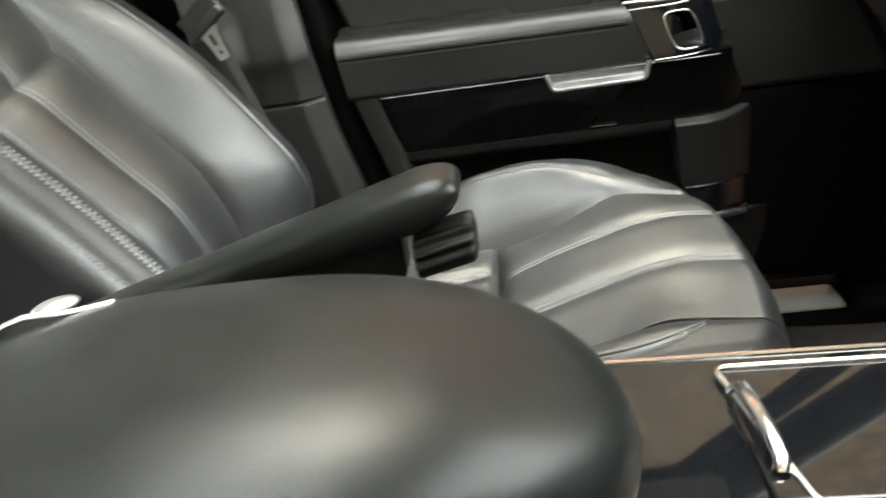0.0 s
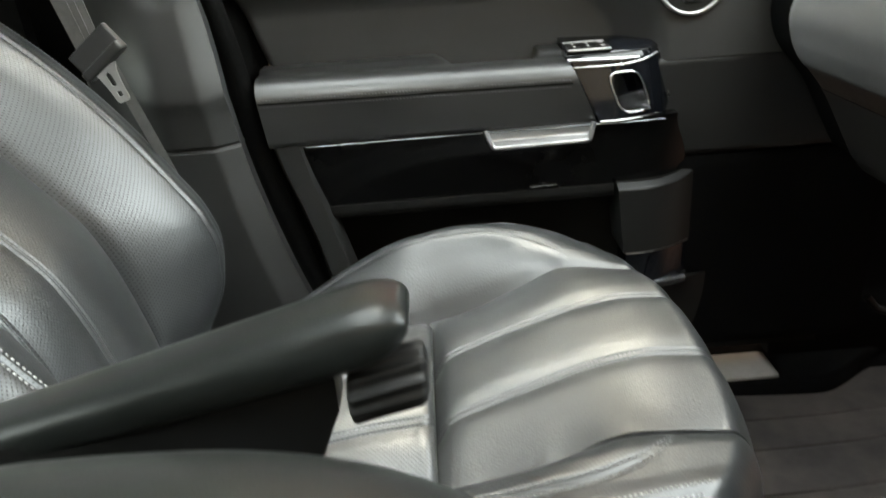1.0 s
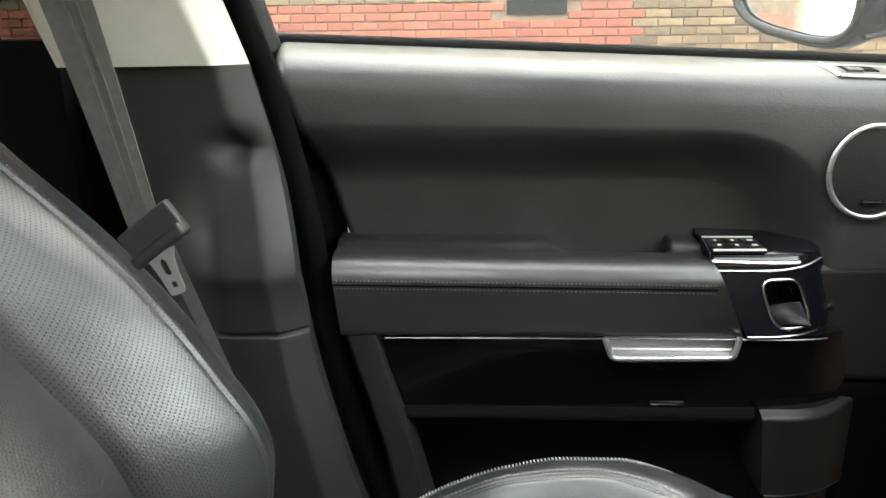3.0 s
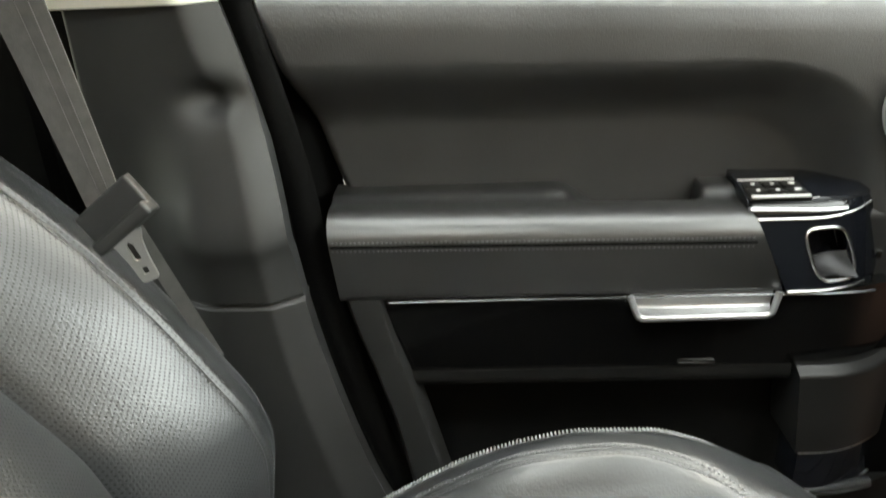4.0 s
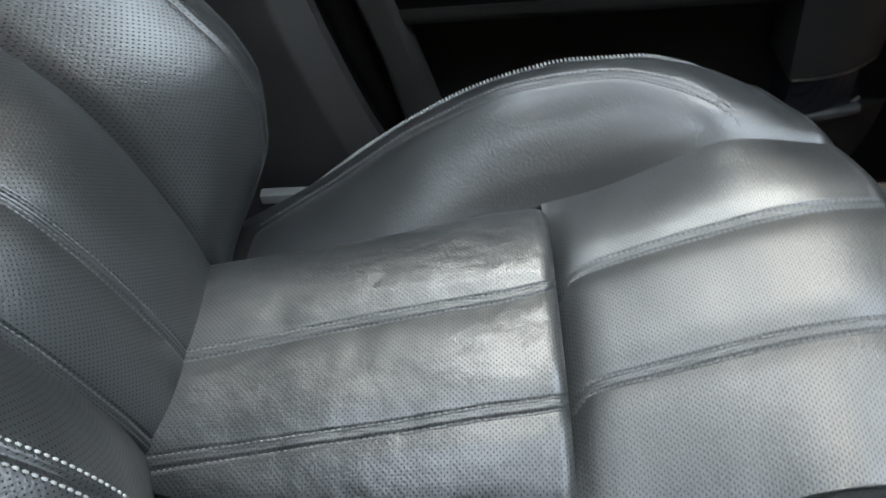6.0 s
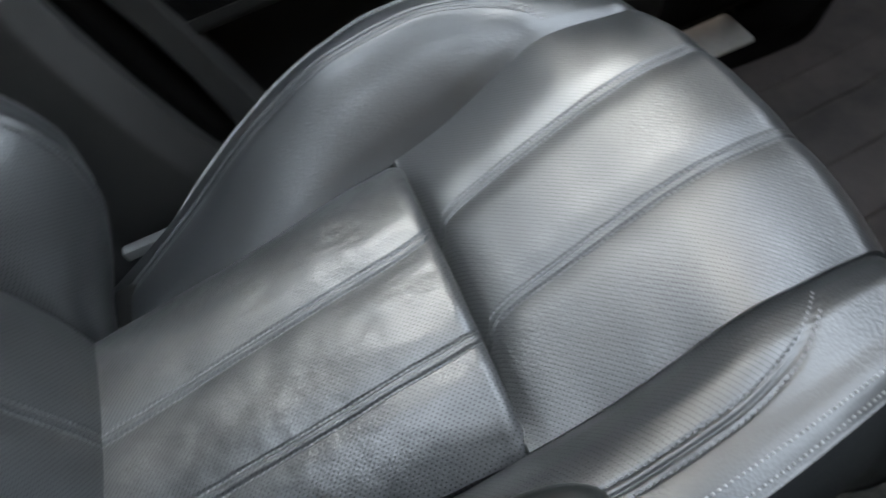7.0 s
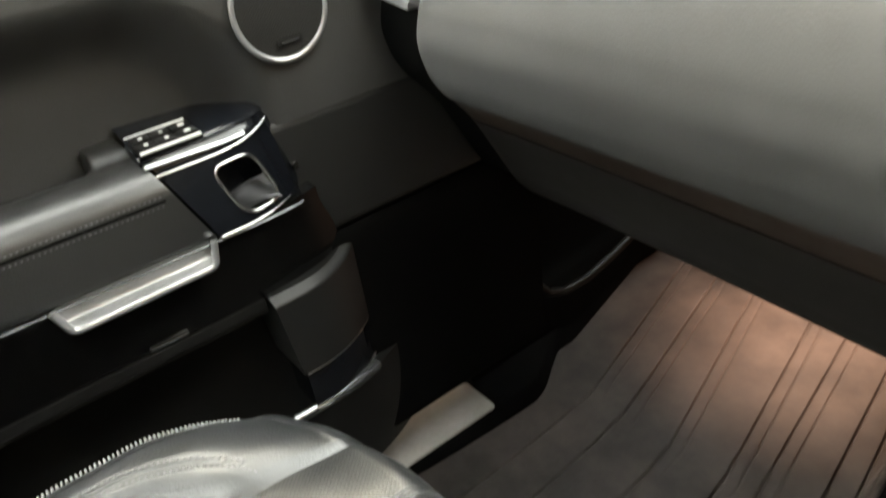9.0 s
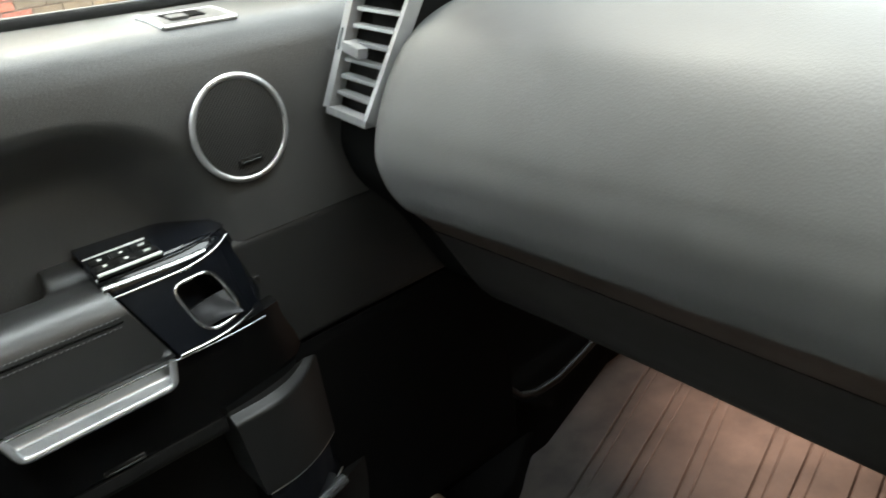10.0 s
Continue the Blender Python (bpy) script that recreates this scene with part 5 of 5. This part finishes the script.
# ---- dashboard ----
def dashboard():
    d = thing("dashboard", "black leather dashboard with dark gloss band and silver side vent", "dashboard", (1.1, CX, 0.9))
    # one outline: from the bottom edge up the glovebox, round the padded roll and over the top
    def outline(y):
        c = step(y, 0.10, 0.62)
        low = [(1.00, 0.914 + 0.008 * c), (0.960, 0.907 + 0.010 * c), (0.938, 0.922 + 0.012 * c), (0.922, 0.948 + 0.012 * c), (0.902, 0.985 + 0.012 * c), (0.882, 1.022 + 0.010 * c), (0.860, 1.054 + 0.006 * c)]
        return low + [(0.843, 1.080), (0.8310, 1.104), (0.8255, 1.132), (0.832, 1.160), (0.856, 1.204), (0.892, 1.240), (0.936, 1.258), (1.0, 1.268), (1.2, 1.278), (1.88, 1.250)]
    y0, y1 = -0.90, 0.668

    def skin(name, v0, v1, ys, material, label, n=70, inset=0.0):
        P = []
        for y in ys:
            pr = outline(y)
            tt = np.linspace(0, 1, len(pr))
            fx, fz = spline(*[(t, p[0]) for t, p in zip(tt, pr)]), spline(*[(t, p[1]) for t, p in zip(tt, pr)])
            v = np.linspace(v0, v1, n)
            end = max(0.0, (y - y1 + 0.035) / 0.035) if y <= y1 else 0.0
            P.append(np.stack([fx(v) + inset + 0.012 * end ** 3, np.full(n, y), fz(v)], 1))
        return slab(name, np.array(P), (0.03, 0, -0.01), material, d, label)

    across = np.concatenate([np.linspace(y0, y1 - 0.038, 60), np.linspace(y1 - 0.035, y1, 22)])
    # the colour split follows the fall of light round the roll
    skin("top_pad", 6.5 / 16, 1.0, across, DASH_HIDE, "soft leather pad, greyed to stand for windscreen sheen", 110)
    skin("gloss_band", 5.2 / 16, 6.5 / 16, across, VENEER, "dark gloss band, browned for a warm brick reflection", 24, 0.0012)
    skin("lower_panel", 0.0, 5.2 / 16, across, DASH_LOW, "brown glovebox panel darkened for the shade under the roll", 50)
    # end of the dash painted near-black in place of the shade there
    skin("end_panel", 0.0, 10.4 / 16, np.linspace(y1 + 0.001, 0.80, 16), SHADE_BLACK, "dashboard end below the vent, blackened for shade", 60, 0.016)
    # end cap blackened for the shade below the side vent, and the side vent itself
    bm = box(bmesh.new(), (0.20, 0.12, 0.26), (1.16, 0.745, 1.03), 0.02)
    part("end_cap", bm, SHADE_BLACK, d, "dashboard end cap blackened for shade")
    bl, br = Vector((0.832, 0.728, 1.177)), Vector((0.839, 0.670, 1.165))
    rise, rise_l = Vector((0.086, -0.004, 0.122)), Vector((0.064, -0.003, 0.122))
    back = Vector((0.10, 0, -0.02))
    quad = [bl, br, br + rise, bl + rise_l]
    # near-black block stands in for the shaded inside of the vent
    vent = loft("side_vent", [[p + Vector((0.010, 0, -0.002)) for p in quad], [p + back for p in quad]], SHADE_BLACK, d, "silver-framed side air vent")

    def bar(name, a, b, w, h, material, label=""):
        ring = []
        for p in (a, b):
            t = (b - a).normalized()
            s = t.cross(Vector((-1, 0, 0.15))).normalized()
            n = s.cross(t).normalized()
            ring.append([p + s * w / 2 + n * h / 2, p - s * w / 2 + n * h / 2, p - s * w / 2 - n * h / 2, p + s * w / 2 - n * h / 2])
        return loft(name, ring, material, vent, label)
    bar("vent_frame", bl, bl + rise_l, 0.012, 0.014, VENT_SILVER, "silver frame side")
    bar("vent_frame", br, br + rise, 0.0065, 0.016, VENT_SILVER, "silver frame side")
    bar("vent_frame", bl, br, 0.008, 0.014, VENT_SILVER, "silver frame foot")
    bar("vent_frame", bl + rise_l, br + rise, 0.008, 0.014, VENT_SILVER, "silver frame head")
    for k in range(1, 8):
        s = k / 8
        bar("slat", bl + rise_l * s + Vector((0.004, -0.006, 0)), br + rise * s + Vector((0.004, 0, 0)), 0.0034, 0.012, VENT_SILVER, "silver slat")
    bar("thumb_wheel", bl + rise_l * 0.44 + Vector((-0.003, 0.001, 0)), bl + rise_l * 0.60 + Vector((-0.003, 0.001, 0)), 0.004, 0.010, SMOKED, "ribbed black thumb wheel")
    bar("vent_tab", bl + rise_l * 0.5 + Vector((-0.006, -0.010, -0.002)), bl + rise_l * 0.5 + Vector((-0.006, -0.036, -0.009)), 0.010, 0.012, VENT_SILVER, "silver vent tab")
    return d


dashboard()


def footwell_lamp():
    f = thing("footwell_lamp", "small warm courtesy lamp under the dashboard", "lamp", (1.42, 0.50, 0.88))
    boxes("lamp_body", [((0.06, 0.035, 0.012), (1.42, 0.50, 0.885))], PLASTIC, f, "", 0.003)
    lens = mat("lit_lens", (1.0, 0.7, 0.55), 0.4)
    bsdf(lens).inputs["Emission Color"].default_value = (1.0, 0.62, 0.48, 1)
    bsdf(lens).inputs["Emission Strength"].default_value = 1.5
    boxes("lens", [((0.045, 0.025, 0.004), (1.42, 0.50, 0.877))], lens, f, "glowing warm lens", 0.001)
    la = bpy.data.lights.new("courtesy_light", "AREA")
    la.shape, la.size, la.size_y, la.energy, la.color = "RECTANGLE", 0.05, 0.03, 0.092, (1.0, 0.70, 0.70)
    la.spread = radians(85)
    lo = new("courtesy_light", la)
    lo.matrix_world = look((1.42, 0.50, 0.873), (1.43, 0.52, 0.5))


footwell_lamp()


# ---- centre console and the driver's armrest ----
def console():
    c = thing("centre_console", "gloss black centre console with chrome-framed lid", "console", (0.5, CX, 0.55))
    rings = []
    for x, top in ((-0.05, 0.927), (0.3, 0.935), (0.9, 0.924), (0.96, 0.960)):
        rings.append([(x, CX - 0.105, 0.53), (x, CX - 0.105, top - 0.012), (x, CX - 0.098, top - 0.002), (x, CX - 0.085, top), (x, CX + 0.072, top), (x, CX + 0.085, top - 0.002), (x, CX + 0.092, top - 0.012), (x, CX + 0.095, 0.53)])
    loft("console_body", rings, PLASTIC, c, "black console body")
    tip = Matrix.Rotation(math.atan(0.03), 4, "Y")
    bm = box(bmesh.new(), (0.56, 0.160, 0.006), (0.70, CX - 0.005, 0.9345), 0.002, tip)
    part("gloss_top", bm, CONSOLE_GLOSS, c, "mirror-black console top", smooth=False)
    bm = box(bmesh.new(), (0.30, 0.112, 0.004), (0.655, CX - 0.001, 0.9409), 0.0015, tip)
    lid = part("cup_lid", bm, CONSOLE_GLOSS, c, "mirror-black sliding lid", smooth=False)
    cor = [(0.503, 0.034), (0.80, 0.034), (0.80, -0.088), (0.526, -0.088)]
    cor = [Vector((x, y, 0.9475 - 0.03 * (x - 0.5))) for x, y in cor]
    loop = []
    for k, p in enumerate(cor):
        a, b = cor[k - 1], cor[(k + 1) % 4]
        for s in np.linspace(0, 1, 7):
            q1, q2 = p + (a - p).normalized() * 0.010, p + (b - p).normalized() * 0.010
            loop.append(q1.lerp(p, s).lerp(p.lerp(q2, s), s))
    tube("chrome_frame", loop, 0.0024, CHROME, lid, "polished chrome frame", 8, 1.0, True)
    pts = [(0.508, 0.008, 0.948), (0.512, 0.004, 0.954), (0.514, -0.02, 0.956), (0.515, -0.045, 0.956), (0.515, -0.058, 0.953), (0.514, -0.062, 0.948)]
    tube("lid_handle", pts, 0.0050, CHROME, lid, "chrome lid handle", 10, 0.8)
    tube("side_line", [(0.42, 0.053, 0.946), (0.98, 0.053, 0.9295)], 0.0015, CHROME, c, "thin chrome line", 6)
    c.location = c.location + Vector((0, -0.025, 0.018))
    return c


console()


def centre_stack():
    rings = []
    for x, w, top in ((0.90, 0.115, 0.99), (1.0, 0.12, 1.10), (1.3, 0.13, 1.12), (1.82, 0.16, 1.12)):
        rings.append([(x, CX - w, 0.50), (x, CX - w, top), (x, CX + w, top), (x, CX + w, 0.50)])
    tagged(loft("centre_stack", rings, PLASTIC), "black centre stack joining console and dashboard", "centre stack", "", "structure")


centre_stack()


def driver_armrest():
    t = thing("driver_armrest", "smooth black leather armrest of the driver's seat", "armrest", (0.25, -0.13, 1.0))
    rings = []
    n = 44
    for k in range(n + 1):
        s = 1 - (1 - k / n) ** 2
        x = -0.10 + 0.532 * s
        end = math.sqrt(max(0.0, 1 - (max(0, s - 0.66) / 0.34) ** 2.4)) * 0.97 + 0.03
        w, h = 0.125 * math.sqrt(max(0.0004, 1 - (max(0, s - 0.5) / 0.501) ** 2.5)), 0.066 * end
        ring = []
        for j in range(36):
            a = 2 * math.pi * j / 36
            cy, cz = math.cos(a), math.sin(a)
            across = w * math.copysign(abs(cy) ** 0.62, cy)
            ring.append((x, -0.140 + across, 1.0385 - 0.09 * across + 0.012 * s - 0.16 * max(0, 0.60 - s) ** 2 - 0.05 * max(0, s - 0.70) ** 2 + h * math.copysign(abs(cz) ** 0.62, cz)))
        rings.append(ring)
    loft("pad", rings, SOFT_HIDE, t)
    # added stand-ins for two unidentified bright shapes at the rear of the pad's inner edge
    line = [(0.112, -0.084, 1.098), (0.1242, -0.0892, 1.1045), (0.1303, -0.0839, 1.1048), (0.1365, -0.0799, 1.1029), (0.1429, -0.076, 1.1007), (0.1496, -0.0717, 1.099), (0.1577, -0.0664, 1.0977), (0.1662, -0.0607, 1.0965)]
    tube("bright_strip", line, 0.0024, SILVER, t, "bright silver strip, stand-in for an unidentified shape", 8, 0.8)
    bm = bmesh.new()
    bmesh.ops.create_uvsphere(bm, u_segments=28, v_segments=14, radius=1.0, matrix=Matrix.Translation((0.107, -0.029, 1.081)) @ Matrix.Rotation(radians(35), 4, "Z") @ Matrix.Diagonal((0.014, 0.009, 0.005, 1)))
    part("pale_piece", bm, SILVER, t, "pale rounded piece, stand-in for an unidentified shape")
    boxes("hinge", [((0.10, 0.05, 0.10), (-0.13, -0.122, 1.0))], PLASTIC, t, "black hinge", 0.02)


driver_armrest()


# ---- outside ----
def ground():
    xs = np.concatenate([-np.geomspace(400, 4, 14), np.linspace(-3, 3, 9), np.geomspace(4, 400, 14)])
    P = np.array([[(x, y, 0.0) for y in xs] for x in xs])
    tagged(slab("ground", P, (0, 0, -0.3), ASPHALT), "grey asphalt yard round the car", "ground", "", "structure")


ground()
def light_block_wall():
    # unseen wall, added to keep low sky light off the door
    bm = box(bmesh.new(), (16.0, 0.4, 6.0), (0.5, -4.0, 3.0), 0.01)
    tagged(part("blocker_wall_opposite", bm, STONE), "added unseen brown stone wall that blocks low light from the driver's side", "wall", "", "structure")


light_block_wall()


def wall_ahead():
    # unseen wall, added to warm and limit the light through the windscreen
    bm = box(bmesh.new(), (0.4, 16.0, 2.2), (10.5, 0.5, 1.1), 0.01)
    tagged(part("wall_ahead", bm, SANDSTONE), "added unseen warm sandstone wall ahead, shapes the light through the windscreen", "wall", "", "structure")


wall_ahead()
Y_WALL = 6.8


def building():
    """A brick facade across the yard, with red dressings and a dark door, seen through the side window."""
    b = thing("brick_building", "old brown brick building with red brick band and dark door", "building", (1.0, Y_WALL + 0.2, 0))
    boxes("wall_core", [((28.0, 0.35, 8.8), (-1.0, Y_WALL + 0.15, 4.4))], MORTAR, b, "pale mortar", 0.0)
    # wing added only so that the console top mirrors a warm wall
    boxes("taller_wing", [((12.0, 0.5, 13.5), (11.5, Y_WALL + 0.45, 6.75))], SANDSTONE, b, "taller sandstone wing added for the console's warm reflection", 0.0)
    boxes("dark_door", [((0.53, 0.10, 2.3), (0.85, Y_WALL + 0.0, 2.62))], PLASTIC, b, "dark grey door", 0.01)
    return b


house = building()


def brick_mesh(name, w, h, d, material, seed):
    rnd = random.Random(seed)
    bm = box(bmesh.new(), (w, d, h), (0, 0, 0), 0.004, None, 1)
    for v in bm.verts:
        v.co += Vector((rnd.uniform(-1, 1), rnd.uniform(-1, 1), rnd.uniform(-1, 1))) * 0.0022
    me = bpy.data.meshes.new(name)
    bm.to_mesh(me)
    bm.free()
    me.materials.append(material)
    return me


def brickwork():
    rnd = random.Random(7)
    red = [brick_mesh("brick", 0.212, 0.062, 0.08, RED_BRICK, k) for k in range(4)]
    brown = [brick_mesh("brick", 0.212, 0.062, 0.08, STOCK_BRICK, k + 9) for k in range(4)]
    made = 0
    far_v, far_f = {"red": [], "brown": []}, {"red": [], "brown": []}
    corner = [(-1, -1), (1, -1), (1, 1), (-1, 1)]
    for r in range(2, 116):
        z = 0.037 + 0.075 * r
        for c in range(-64, 56):
            x = 0.225 * c + (0.1125 if r % 2 else 0)
            if 0.48 < x < 1.22 and 1.44 < z < 3.8:
                continue
            is_red = (x < 0.58 and 0.7 < z < 1.58) or (x < 1.17 and 0.7 < z < 1.46) or (1.1 <= x < 1.72 and z < 4.2) or z < 0.4 or (0.0 < x < 3.4 and 3.2 < z < 5.6)
            y = Y_WALL + rnd.uniform(-0.004, 0.004)
            if 1.25 < z < 1.80 and -2.4 < x < 6.6 and made < 298:
                made += 1
                ob = new("brick", rnd.choice(red if is_red else brown))
                ob.location = (x, y, z)
                ob.rotation_euler = (0, rnd.uniform(-0.006, 0.006), 0)
                adopt(ob, house)
            else:
                k = "red" if is_red else "brown"
                v, f = far_v[k], far_f[k]
                n = len(v)
                for dy in (-0.040, 0.03):
                    v += [(x + 0.106 * a, y + dy, z + 0.031 * e) for a, e in corner]
                f += [(n, n + 1, n + 2, n + 3), (n, n + 4, n + 5, n + 1), (n + 1, n + 5, n + 6, n + 2), (n + 2, n + 6, n + 7, n + 3), (n + 3, n + 7, n + 4, n)]
    for k, m in (("red", RED_BRICK), ("brown", STOCK_BRICK)):
        ob = shape("brickwork", far_v[k], far_f[k], m, house, "weathered brick courses", False)
        ob["kind"] = "stuff"


brickwork()
